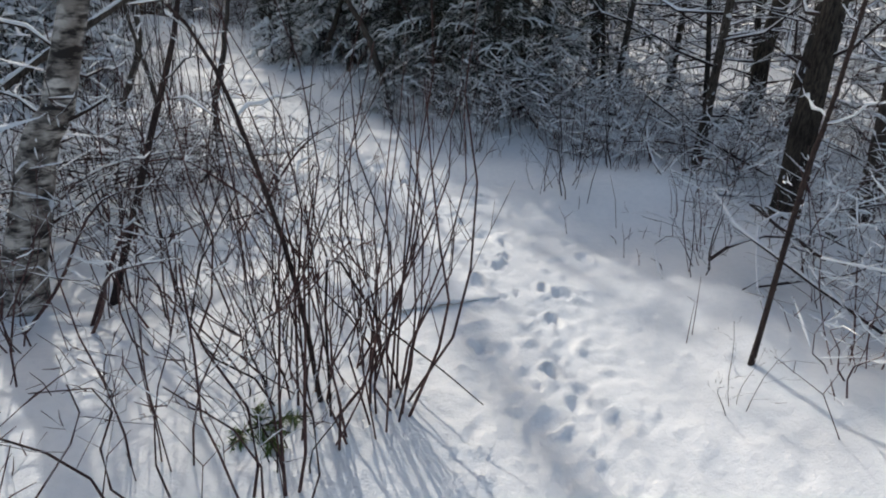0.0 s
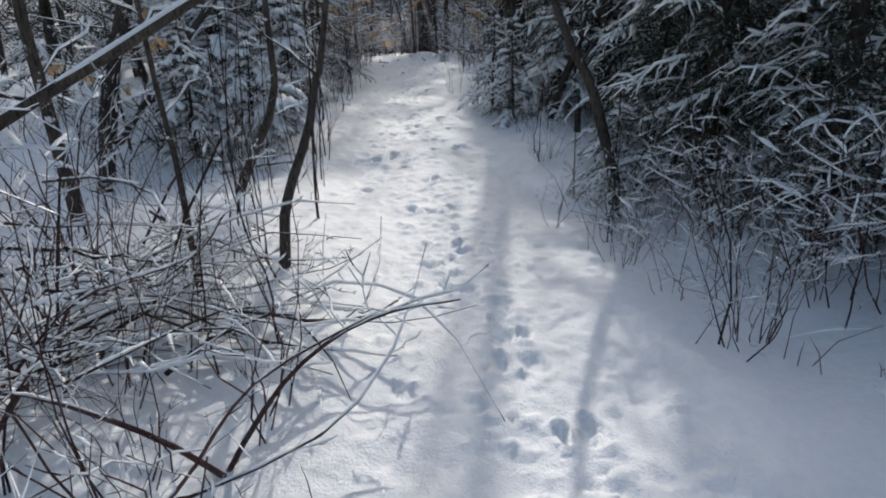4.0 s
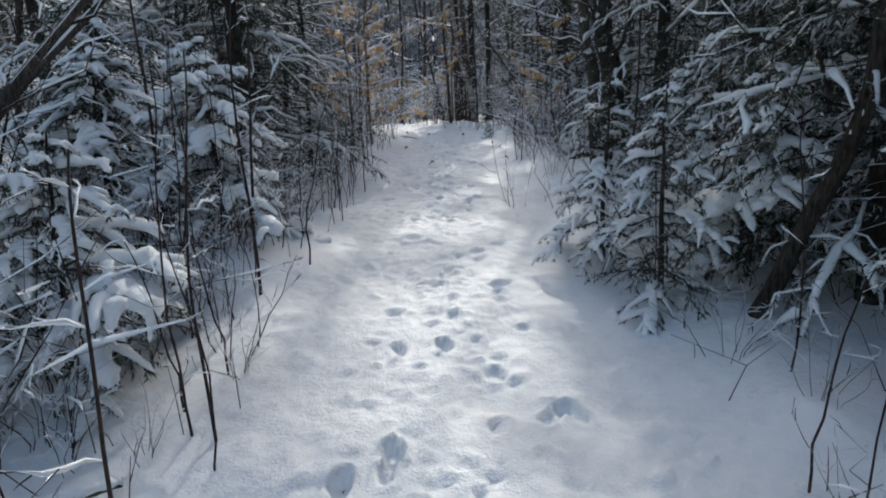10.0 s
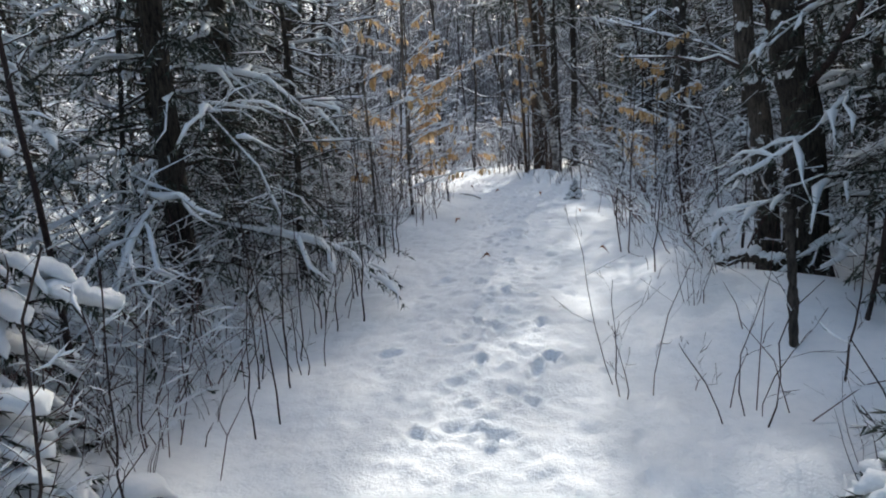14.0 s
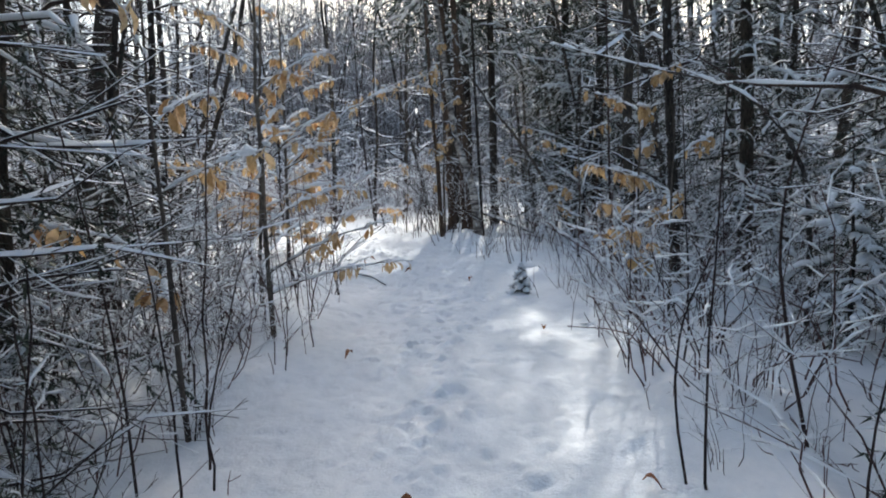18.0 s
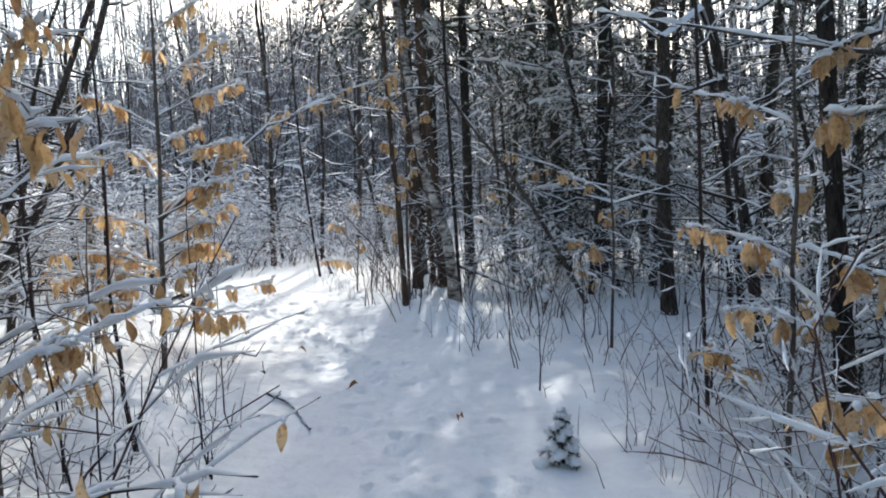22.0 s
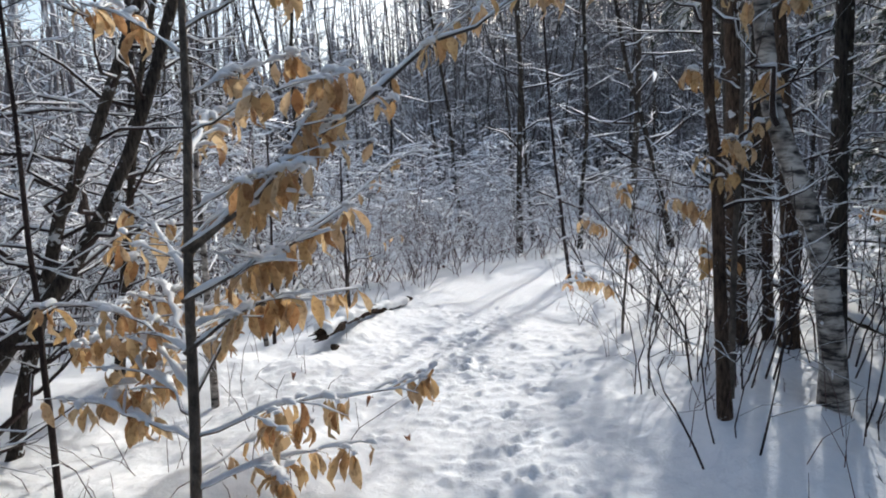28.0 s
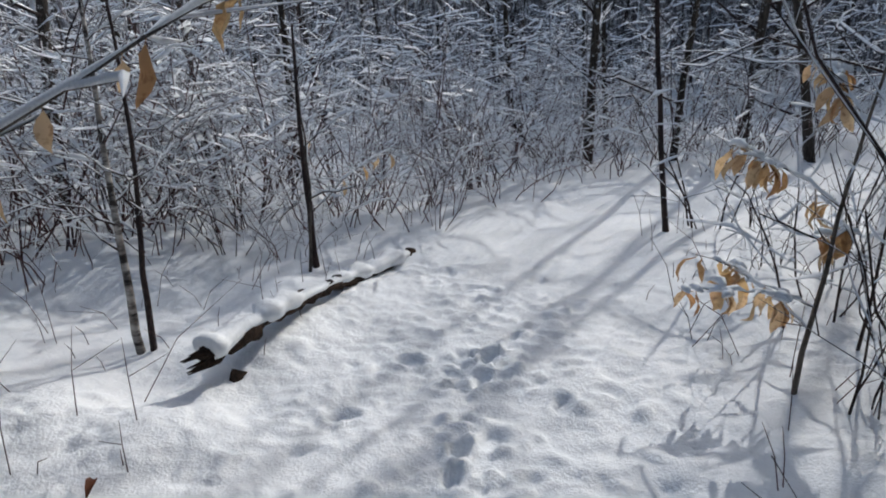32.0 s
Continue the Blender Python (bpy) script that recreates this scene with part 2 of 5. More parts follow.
def part(name, geo, mat, parent, label=""):
    m = geo.mesh(name) if isinstance(geo, Geo) else geo
    if not m.materials:
        m.materials.append(mat)
    ob = new(name, m)
    ob.parent = parent
    return tagged(ob, label, kind="stuff" if name in FINE else "")


def thing(name, label, category, group="", x=0.0, y=0.0, z=None, rz=0.0, size=1.0):
    ob = new(name)
    ob.empty_display_size = 0.1
    ob.matrix_basis = pose(x, y, ground(x, y) if z is None else z, 0, 0, rz) @ Matrix.Scale(size, 4)
    return tagged(ob, label, category, group)


# ---- the lie of the land ----
KS = [-400, -40, -10, 0, 2, 5.5, 8.4, 9.3, 12, 16, 18, 22, 30, 60, 400]
KZ = [-6, -2.5, -0.9, -0.2, -0.02, 0.28, 0.60, 0.76, 1.05, 1.36, 1.38, 1.45, 1.5, 1.9, 5]
TRAIL = np.array([(0.2, -12), (0.1, -4), (0.2, -0.2), (0.45, 1.8), (0.05, 4.2), (-1.35, 6.2), (-3.0, 8.4), (-4.6, 11.2), (-6.2, 14.0),
                  (-7.4, 16.2), (-8.8, 17.6), (-10.2, 18.5), (-11.7, 19.7), (-13.0, 21.2), (-13.6, 23.0), (-12.6, 25.2), (-10.5, 27.5), (-8, 33)])


def smooth_line(p, n=12):
    out = []
    for i in range(len(p) - 1):
        a, b, c, d = p[max(i - 1, 0)], p[i], p[i + 1], p[min(i + 2, len(p) - 1)]
        for t in np.arange(n) / n:
            out.append(0.5 * (2 * b + (c - a) * t + (2 * a - 5 * b + 4 * c - d) * t * t + (3 * b - a - 3 * c + d) * t ** 3))
    return np.array(out)


TRAIL_LINE = smooth_line(TRAIL)


def off_trail(x, y):
    """Distance from the trail's middle line, left negative."""
    d = np.hypot(TRAIL_LINE[:, 0] - x, TRAIL_LINE[:, 1] - y)
    i = int(d.argmin())
    i = min(max(i, 1), len(d) - 2)
    t = TRAIL_LINE[i + 1] - TRAIL_LINE[i - 1]
    cr = t[0] * (y - TRAIL_LINE[i, 1]) - t[1] * (x - TRAIL_LINE[i, 0])
    return -d[i] if cr > 0 else d[i]


GRID = np.random.RandomState(3).rand(256, 256)


def value_noise(x, y, cell):
    x, y = np.asarray(x) / cell + 300.5, np.asarray(y) / cell + 300.5
    i, j = np.floor(x).astype(int), np.floor(y).astype(int)
    u, v = x - i, y - j
    u, v = u * u * (3 - 2 * u), v * v * (3 - 2 * v)
    g = lambda a, b: GRID[a % 256, b % 256]
    return (g(i, j) * (1 - u) + g(i + 1, j) * u) * (1 - v) + (g(i, j + 1) * (1 - u) + g(i + 1, j + 1) * u) * v - 0.5


def trail_distance(x, y):
    x, y = np.asarray(x, float), np.asarray(y, float)
    line = TRAIL_LINE[::2]
    if x.size < 64:
        return np.sqrt(((x[..., None] - line[:, 0]) ** 2 + (y[..., None] - line[:, 1]) ** 2).min(-1))
    best = np.full(x.shape, 1e9)
    for px, py in line:
        best = np.minimum(best, (x - px) ** 2 + (y - py) ** 2)
    return np.sqrt(best)


def land(x, y):
    x, y = np.asarray(x, float), np.asarray(y, float)
    s = -0.47 * x + 0.88 * y
    z = sum(np.interp(s + o, KS, KZ) for o in (-0.8, -0.3, 0.3, 0.8)) / 4
    off = trail_distance(x, y)
    side = np.clip((off - 0.7) / 0.7, 0, 1)
    z = z + side * (0.26 * value_noise(x, y, 1.1) + 0.12 * value_noise(x, y, 0.45) + 0.05) + (0.05 + 0.02 * side) * value_noise(x, y, 0.7)
    z = z + 0.6 * np.clip((off - 4) / 6, 0, 1) * value_noise(x, y, 7.0)
    z = z + 0.022 * value_noise(x, y, 0.24) + 0.008 * value_noise(x, y, 0.11)
    z = z + 0.12 * np.exp(-((x + 9.1) ** 2 + (y - 19.3) ** 2) / 0.5)
    z = z + 0.22 * np.exp(-((x + 2.5) ** 2 + (y - 5.1) ** 2) / 1.0)
    return z


def ground(x, y):
    return float(land(np.array([x]), np.array([y]))[0])


def curve(points, n=10):
    """A smooth run of points through the given ones."""
    p = np.asarray(points, float)
    line = smooth_line(p, max(2, n // max(1, len(p) - 1)))
    return np.vstack((line, p[-1]))


def wander(rng, p, amount):
    q = np.array(p, float)
    q[1:] += rng.normal(size=(len(q) - 1, 3)) * amount
    return q


def snow_on(geo, rng, p, r, depth, k=5, fill=1.0, lumps=0.35, high=0.85, wide=1.0):
    """Snow lying on a branch: a lumpy ridge on its upper side, thinner where it is steep."""
    p, r = np.asarray(p, float), np.asarray(r, float)
    d = np.gradient(p, axis=0)
    flat = 1 - np.abs(d[:, 2]) / (np.linalg.norm(d, axis=1) + 1e-9)
    w = depth * np.clip(flat * 1.5, 0.12, 1) * (1 + lumps * rng.normal(size=len(p)))
    w = np.clip(w, 0.15 * depth, 2.2 * depth)
    if fill < 1:
        w = np.where(rng.random(len(p)) < fill, w, 0.1 * depth)
    if k == 3:
        w[-1] *= 0.2 if len(p) > 2 else 0.6
        w[0] *= 0.45
        geo.ridge(p + UP * (r * 0.4)[:, None], w * 1.15 + r * 0.3)
        return
    r = r.copy()
    blunt = 0.6 if lumps > 0.3 and k > 4 and depth > 0.02 else 0.12
    w[0] *= 0.5
    w[-1] *= blunt
    r[-1] *= 0.1
    geo.tube(p + UP * (r * 0.5 + w * 0.55)[:, None], w + r * 0.25, k, high, wide, blunt > 0.3)


def branching(rng, trunk, radius, wood, snow, count, start, reach, rise, twigs, k=4, snow_depth=0.012, fill=0.85, droop=0.0, twig_r=0.0035, seg=5, snow_k=3, away=None, crook=0.06):
    """Branches with twigs on a trunk line. Returns the branch lines."""
    lines = []
    n = len(trunk)
    turn = rng.random() * 6.28
    for i in range(count):
        t = start + (0.98 - start) * (i + rng.random()) / count
        f = t * (n - 1)
        j = min(int(f), n - 2)
        at = trunk[j] + (trunk[j + 1] - trunk[j]) * (f - j)
        rb = radius[j] + (radius[j + 1] - radius[j]) * (f - j)
        turn += 2.4 + rng.normal() * 0.5
        length = reach * (1.15 - 0.8 * t) * (0.6 + 0.7 * rng.random())
        el = rise + rng.normal() * 0.22
        d = np.array((math.cos(turn) * math.cos(el), math.sin(turn) * math.cos(el), math.sin(el)))
        u = np.linspace(0, 1, seg)
        line = at + d * length * u[:, None] + UP * (-droop * length * u ** 2)[:, None]
        line = wander(rng, line, length * crook)
        if away is not None and trail_distance(line[-1:, 0] + away[0], line[-1:, 1] + away[1])[0] < 0.75:
            continue
        br = np.linspace(min(rb * 0.42, 0.008 + 0.011 * length), twig_r * 0.7, seg)
        wood.tube(line, br, k)
        lines.append((line, br))
        if snow is not None:
            snow_on(snow, rng, line, br, snow_depth * (0.8 + 0.6 * rng.random()), 3 if snow_k == 3 else 5, fill)
        for w in range(twigs):
            tt = 0.25 + 0.72 * rng.random()
            ff = tt * (seg - 1)
            jj = min(int(ff), seg - 2)
            a = line[jj] + (line[jj + 1] - line[jj]) * (ff - jj)
            dd = d + rng.normal(size=3) * (0.55, 0.55, 0.35)
            dd /= np.linalg.norm(dd)
            tl = length * (0.2 + 0.3 * rng.random()) * (1.15 - 0.6 * tt)
            tw = np.array([a, a + dd * tl * 0.5 + rng.normal(size=3) * tl * 0.08, a + dd * tl + UP * tl * 0.1])
            wood.tube(tw if snow_k > 3 else tw[::2], (twig_r * 1.1, twig_r, twig_r * 0.4) if snow_k > 3 else (twig_r, twig_r * 0.4), 3)
            if snow is not None and rng.random() < fill:
                snow_on(snow, rng, tw if snow_k > 3 else tw[::2], np.full(3 if snow_k > 3 else 2, twig_r), snow_depth * 0.75, snow_k, 1.0)
    return lines


def bare_tree(seed, h, r, lean=(0, 0), count=22, start=0.25, reach=1.5, rise=0.6, twigs=5, snow_depth=0.013, bend=0.25, k=8, fill=0.85):
    """A leafless tree: trunk, branches and the snow on them, as three pieces."""
    rng = np.random.RandomState(seed)
    n = 10
    u = np.linspace(0, 1, n)
    line = np.stack((lean[0] * u ** 1.2, lean[1] * u ** 1.2, h * u), 1)
    line[:, :2] += np.cumsum(rng.normal(size=(n, 2)) * bend * 0.1, 0) * u[:, None] ** 0.5
    line[0, 2] = -0.15
    rad = r * (1 - 0.8 * u) + 0.004
    rad[0] *= 1.35
    t, b, s = Geo(), Geo(), Geo()
    t.tube(line, rad, k)
    branching(rng, line, rad, b, s, count, start, reach, rise, twigs, 3, snow_depth, fill, 0, 0.003, 4)
    return t, b, s


def make_bare(name, label, category, seed, mat, group="", twig_mat=None, **kw):
    ob = thing(name, label, category, group, 0, 0, 0)
    t, b, s = bare_tree(seed, **kw)
    part("trunk", t, mat, ob)
    part("crown", b, twig_mat or TWIG, ob, "thin dark leafless branches")
    part("snow", s, SNOW, ob, "snow lying along the branches")
    return ob


# ---- shrubs ----
def shrub_pieces(seed, stems, h, spread, twigs=3, r=0.006, snow_depth=0.007, fill=0.5, wild=0.5, arm=0.45, lift=0.75, sub=2, round_snow=False, foot=0.35):
    """Stems as separate meshes, and the snow on them."""
    rng = np.random.RandomState(seed)
    out, s = [], Geo()
    for i in range(stems):
        a, d = rng.random() * 6.28, spread * (0.15 + 0.85 * rng.random())
        hh = h * (0.5 + 0.55 * rng.random())
        base = np.array((math.cos(a), math.sin(a), 0)) * spread * foot * math.sqrt(rng.random()) - UP * 0.06
        u = np.linspace(0, 1, 6)
        line = base + np.stack((math.cos(a) * d * u ** 1.3, math.sin(a) * d * u ** 1.3, hh * u - 0.25 * d * u ** 3), 1)
        sway = rng.normal(size=(2, 3)) * (1, 1, 0.25) * 0.05 * wild * h * 0.8
        line = line + np.sin(math.pi * u)[:, None] * sway[0] + 0.6 * np.sin(2 * math.pi * u)[:, None] * sway[1]
        line = wander(rng, line, 0.010 * wild * h * 0.6)
        rad = np.linspace(r * (0.7 + 0.6 * rng.random()), 0.0018, 6)
        g = Geo()
        g.tube(line, rad, 4)
        branching(rng, line, rad, g, s, int(twigs + rng.randint(0, 3)), 0.22, arm * hh, lift, sub, 3, snow_depth, fill, 0, 0.0018, 3, 5 if round_snow else 3, None, 0.06)
        snow_on(s, rng, line[2:], rad[2:], snow_depth * 0.8, 5 if round_snow else 3, fill)
        out.append(g)
    return out, s


def make_shrub(label, group, seed, mat, stems=8, split=True, name="shrub", **kw):
    ob = thing(name, label, "shrub", group, 0, 0, 0)
    pieces, s = shrub_pieces(seed, stems, **kw)
    if split:
        for g in pieces:
            part("stem", g, mat, ob)
    else:
        joined = Geo()
        for g in pieces:
            n0 = joined.n
            joined.v += g.v
            joined.q += [q + n0 for q in g.q]
            joined.t += [q + n0 for q in g.t]
            joined.n += g.n
        part("crown", joined, mat, ob)
    part("snow", s, SNOW, ob, "snow caught on the twigs")
    return ob


# ---- conifers ----
def bough(rng, needles, wood, snow, at, az, length, tilt, droop, twig_n, dens, snow_w, covered=True, blade=0.045, near=True, smooth=False):
    """A drooping spruce bough: a stem, a flat fan of needled twigs, and snow in fingers on its outer part."""
    d = np.array((math.cos(az) * math.cos(tilt), math.sin(az) * math.cos(tilt), math.sin(tilt)))
    u = np.linspace(0, 1, 6)
    line = at + d * length * u[:, None] - UP * (droop * length * u ** 1.7)[:, None]
    line = wander(rng, line, length * 0.03)
    wood.tube(line, np.linspace(0.003 + 0.009 * length, 0.002, 6), 3)
    side = np.cross(d, UP)
    side /= np.linalg.norm(side) + 1e-9
    if covered:
        a = rng.randint(1, 4)
        mat = curve(line[a:], 12) if smooth else line[a:]
        snow_on(snow, rng, mat, np.full(len(mat), 0.004), snow_w * 0.9, 9 if smooth else 6, 1.0, 0.16 if smooth else 0.4, 0.7, 1.1)
    for i in range(twig_n):
        t = 0.12 + 0.86 * (i + 0.5 * rng.random()) / twig_n
        f = t * 5
        j = min(int(f), 4)
        a = line[j] + (line[j + 1] - line[j]) * (f - j)
        sg = 1 if i % 2 else -1
        tl = length * (0.5 - 0.3 * t) * (0.6 + 0.7 * rng.random())
        dd = d * (0.45 + 0.4 * rng.random()) + side * sg * (0.45 + 0.5 * rng.random()) - UP * (0.1 + 0.6 * rng.random())
        dd /= np.linalg.norm(dd)
        tw = np.array([a, a + dd * tl * 0.55 + rng.normal(size=3) * 0.04 * tl, a + dd * tl - UP * tl * 0.25])
        n = max(8, int(tl * dens))
        v = rng.random(n)[:, None]
        c = np.where(v < 0.5, tw[0] + (tw[1] - tw[0]) * v * 2, tw[1] + (tw[2] - tw[1]) * (v * 2 - 1)) - UP * 0.008
        nd = dd * 0.75 + rng.normal(size=(n, 3)) * (0.5, 0.5, 0.3) - UP * 0.22
        nd /= np.linalg.norm(nd, axis=1)[:, None]
        needles.blades(c, nd, blade, blade * 0.12)
        if covered and t > 0.2 and rng.random() < 0.72:
            fine = curve(tw, 8) if smooth else curve(tw, 4) + rng.normal(size=(5, 3)) * 0.04 * tl if near else tw
            snow_on(snow, rng, fine + UP * 0.004, np.full(len(fine), 0.003), snow_w * (0.35 + 0.45 * rng.random()), 8 if smooth else 5 if near else 4, 1.0, 0.2 if smooth else 0.45, 0.65, 1.1)
    n = max(8, int(length * dens))
    v = rng.random(n) * 0.9 + 0.1
    c = np.stack([np.interp(v, u, line[:, a]) for a in range(3)], 1)
    nd = d * 0.6 + rng.normal(size=(n, 3)) * 0.6 - UP * 0.3
    nd /= np.linalg.norm(nd, axis=1)[:, None]
    needles.blades(c, nd, blade, blade * 0.12)


def make_spruce(label, group, seed, h, r, reach, low, boughs, twig_n=14, dens=70, snow_w=0.03, droop=0.35, dense_top=4.6, dead=8, name="spruce_tree", cover=0.6, blade=0.045):
    rng = np.random.RandomState(seed)
    ob = thing(name, label, "tree" if h > 3 else "small fir", group, 0, 0, 0)
    t, nd, w, s = Geo(), Geo(), Geo(), Geo()
    u = np.linspace(0, 1, 9)
    line = np.stack((np.cumsum(rng.normal(size=9)) * 0.01 * h * u, np.cumsum(rng.normal(size=9)) * 0.01 * h * u, h * u), 1)
    line[0, 2] = -0.15
    t.tube(line, r * (1 - 0.93 * u) + 0.003, 9)
    az = rng.random() * 6
    for i in range(boughs):
        z = low + (min(h, dense_top) * 0.97 - low) * ((i + rng.random()) / boughs)
        az += 2.4 + rng.normal() * 0.3
        length = reach * (1 - z / h) ** 0.7 * (0.65 + 0.5 * rng.random()) * (0.75 + 0.25 * min(1, z / 0.8))
        at = np.array((np.interp(z, line[:, 2], line[:, 0]), np.interp(z, line[:, 2], line[:, 1]), z))
        bough(rng, nd, w, s, at, az, length, 0.15 + 0.5 * z / h, droop * (0.6 + 0.9 * rng.random()), twig_n, dens, snow_w * min(1.0, 0.3 + 0.9 * length), rng.random() < cover, blade, True, name == "small_fir")
    if h > dense_top:
        for i in range(26):
            z = dense_top + (h - dense_top) * (i + rng.random()) / 26
            az += 2.4
            length = reach * (1 - z / h) ** 0.7
            at = np.array((np.interp(z, line[:, 2], line[:, 0]), np.interp(z, line[:, 2], line[:, 1]), z))
            bough(rng, nd, w, s, at, az, max(length, 0.2), 0.3, droop, 8, 34, snow_w * 1.3, i % 2 == 0, 0.09, False)
    for i in range(dead):
        z = 0.3 + 2.2 * rng.random()
        a = rng.random() * 6.28
        d = np.array((math.cos(a), math.sin(a), -0.1))
        ln = 0.35 + 0.6 * rng.random()
        w.tube(wander(rng, np.array([UP * z, UP * z + d * ln * 0.5, UP * z + d * ln]), 0.03), (0.008, 0.005, 0.002), 4)
    part("trunk", t, BARK_DARK, ob)
    part("crown", w, BARK_DARK, ob)
    part("needles", nd, NEEDLE, ob, "dark green needles")
    part("snow", s, SNOW, ob, "thick snow lying on the boughs")
    return ob


# ---- beeches with dry leaves ----
def leaf_mesh(seed, long=0.095, wide=0.047, curl=0.5):
    rng = np.random.RandomState(seed)
    prof = ((0, 0.06), (0.2, 0.7), (0.45, 1.0), (0.7, 0.75), (0.88, 0.35), (1, 0.02))
    v, q = [], []
    for i, (t, w) in enumerate(prof):
        x = (w * wide / 2) * (1 + 0.08 * rng.normal())
        z = -t * long
        bow = curl * 0.03 * math.sin(t * 2.6) + 0.004 * rng.normal()
        lift = curl * 0.5 * abs(x)
        v += [(-x, bow + lift, z), (0, bow, z - 0.002), (x, bow + lift, z)]
        if i:
            a, b = 3 * i - 3, 3 * i
            q += [(a, a + 1, b + 1, b), (a + 1, a + 2, b + 2, b + 1)]
    g = Geo()
    g.tube([(0, 0, 0.014), (0, 0.001, 0.006), (0, 0, -0.004)], (0.0012, 0.001, 0.0009), 3)
    g.add(v, q)
    return g.mesh("leaf")


LEAVES = [leaf_mesh(i, 0.08 + 0.01 * i, 0.033 + 0.003 * i, (0.3, 0.9, 1.4, 0.6, 1.1)[i]) for i in range(5)]
for lm in LEAVES:
    lm.materials.append(LEAF)


def leaf_snow_mesh():
    g = Geo()
    g.tube([(-0.03, 0, 0.004), (-0.015, 0.004, 0.012), (0.012, 0, 0.014), (0.03, 0.002, 0.004)], (0.006, 0.015, 0.016, 0.005), 6, 0.8, 1.1)
    return g.mesh("snow")


LEAF_SNOW = leaf_snow_mesh()
LEAF_SNOW.materials.append(SNOW)


def hang_leaves(parent, rng, lines, count, capped=0.25, size=1.0, lowest=0.3):
    for i in range(count):
        line, rad = lines[rng.randint(len(lines))]
        t = lowest + (1 - lowest) * rng.random()
        f = t * (len(line) - 1)
        j = min(int(f), len(line) - 2)
        a = line[j] + (line[j + 1] - line[j]) * (f - j)
        ob = new("leaf", LEAVES[rng.randint(5)])
        sc = size * (0.75 + 0.5 * rng.random())
        ob.matrix_basis = pose(a[0], a[1], a[2] - 0.012, rng.normal() * 15, rng.normal() * 15, rng.random() * 360) @ Matrix.Scale(sc, 4)
        ob.parent = parent
        if rng.random() < capped:
            sn = new("snow_cap", LEAF_SNOW)
            sn.matrix_basis = pose(0, 0, 0.006, 0, 0, rng.random() * 360) @ Matrix.Scale(0.55 + 0.5 * rng.random(), 4)
            sn.parent = ob


def make_beech(label, x, y, seed, h, r, limbs, leaves, lean=(0, 0), group="young beeches with dry leaves", snow=0.011, capped=0.25, size=1.0, name="beech_sapling", extra=()):
    """limbs: (height, azimuth in degrees, rise in degrees, length) of each limb."""
    rng = np.random.RandomState(seed)
    ob = thing(name, label, "young tree", group, x, y)
    u = np.linspace(0, 1, 9)
    line = np.stack((lean[0] * u, lean[1] * u, h * u), 1)
    line[1:, :2] += np.cumsum(rng.normal(size=(8, 2)) * 0.012, 0)
    line[0, 2] = -0.1
    rad = np.linspace(r, 0.003, 9)
    t = Geo()
    t.tube(line, rad, 8)
    part("trunk", t, BARK_BEECH, ob)
    lines = []
    for z, az, el, length, *leafless in limbs:
        w, s = Geo(), Geo()
        at = np.array([np.interp(z, line[:, 2], line[:, i]) for i in range(3)])
        a, e = radians(az), radians(el)
        d = np.array((-math.sin(a) * math.cos(e), math.cos(a) * math.cos(e), math.sin(e)))
        n = 12
        v = np.linspace(0, 1, n)
        limb = wander(rng, at + d * length * v[:, None] + UP * (0.06 * length * np.sin(v * 3))[:, None], 0.008 * length)
        lr = np.linspace(max(0.004, 0.008 * length), 0.002, n)
        w.tube(limb, lr, 5)
        snow_on(s, rng, limb, lr, snow, 6, 0.88, 0.45)
        sub = [(limb, lr)]
        flat = np.cross(d, UP)
        for i in range(int(3 + length * 7)):
            tt = 0.2 + 0.78 * rng.random()
            f = tt * (n - 1)
            j = min(int(f), n - 2)
            b = limb[j] + (limb[j + 1] - limb[j]) * (f - j)
            dd = d * 0.7 + flat * rng.choice((-1, 1)) * (0.5 + 0.4 * rng.random()) + UP * rng.normal() * 0.15
            tl = length * (0.12 + 0.25 * rng.random())
            tw = np.array([b, b + dd * tl * 0.5 + UP * 0.01, b + dd * tl])
            w.tube(tw, (0.003, 0.0022, 0.0014), 3)
            snow_on(s, rng, tw, np.full(3, 0.002), snow * 0.7, 4, 0.8)
            sub.append((tw, None))
        part("limb", w, BARK_BEECH, ob)
        part("snow", s, SNOW, ob, "snow lying along the limb")
        if not leafless:
            lines += sub
    hang_leaves(ob, rng, lines, leaves, capped, size)
    for points, count in extra:
        w, s = Geo(), Geo()
        z = ob.matrix_basis.translation.z
        limb = curve([(p[0] - x, p[1] - y, p[2] - z) for p in points], 15)
        lr = np.linspace(0.010, 0.0025, len(limb))
        w.tube(limb, lr, 6)
        snow_on(s, rng, limb, lr, 0.0105, 7, 0.85, 0.5)
        sub = [(limb, lr)]
        for i in range(9):
            b = limb[rng.randint(3, len(limb) - 1)]
            tw = np.array([b, b + rng.normal(size=3) * (0.06, 0.06, 0.02) + (0, 0.05, 0.02), b + rng.normal(size=3) * (0.12, 0.1, 0.04) + (0, 0.12, 0.04)])
            w.tube(tw, (0.003, 0.0022, 0.0012), 4)
            snow_on(s, rng, tw, np.full(3, 0.002), 0.009, 5)
        part("limb", w, BARK_BEECH, ob)
        part("snow", s, SNOW, ob, "snow lying along the long limb")
        hang_leaves(ob, rng, sub, count, 0.2, size, 0.2)
    return ob



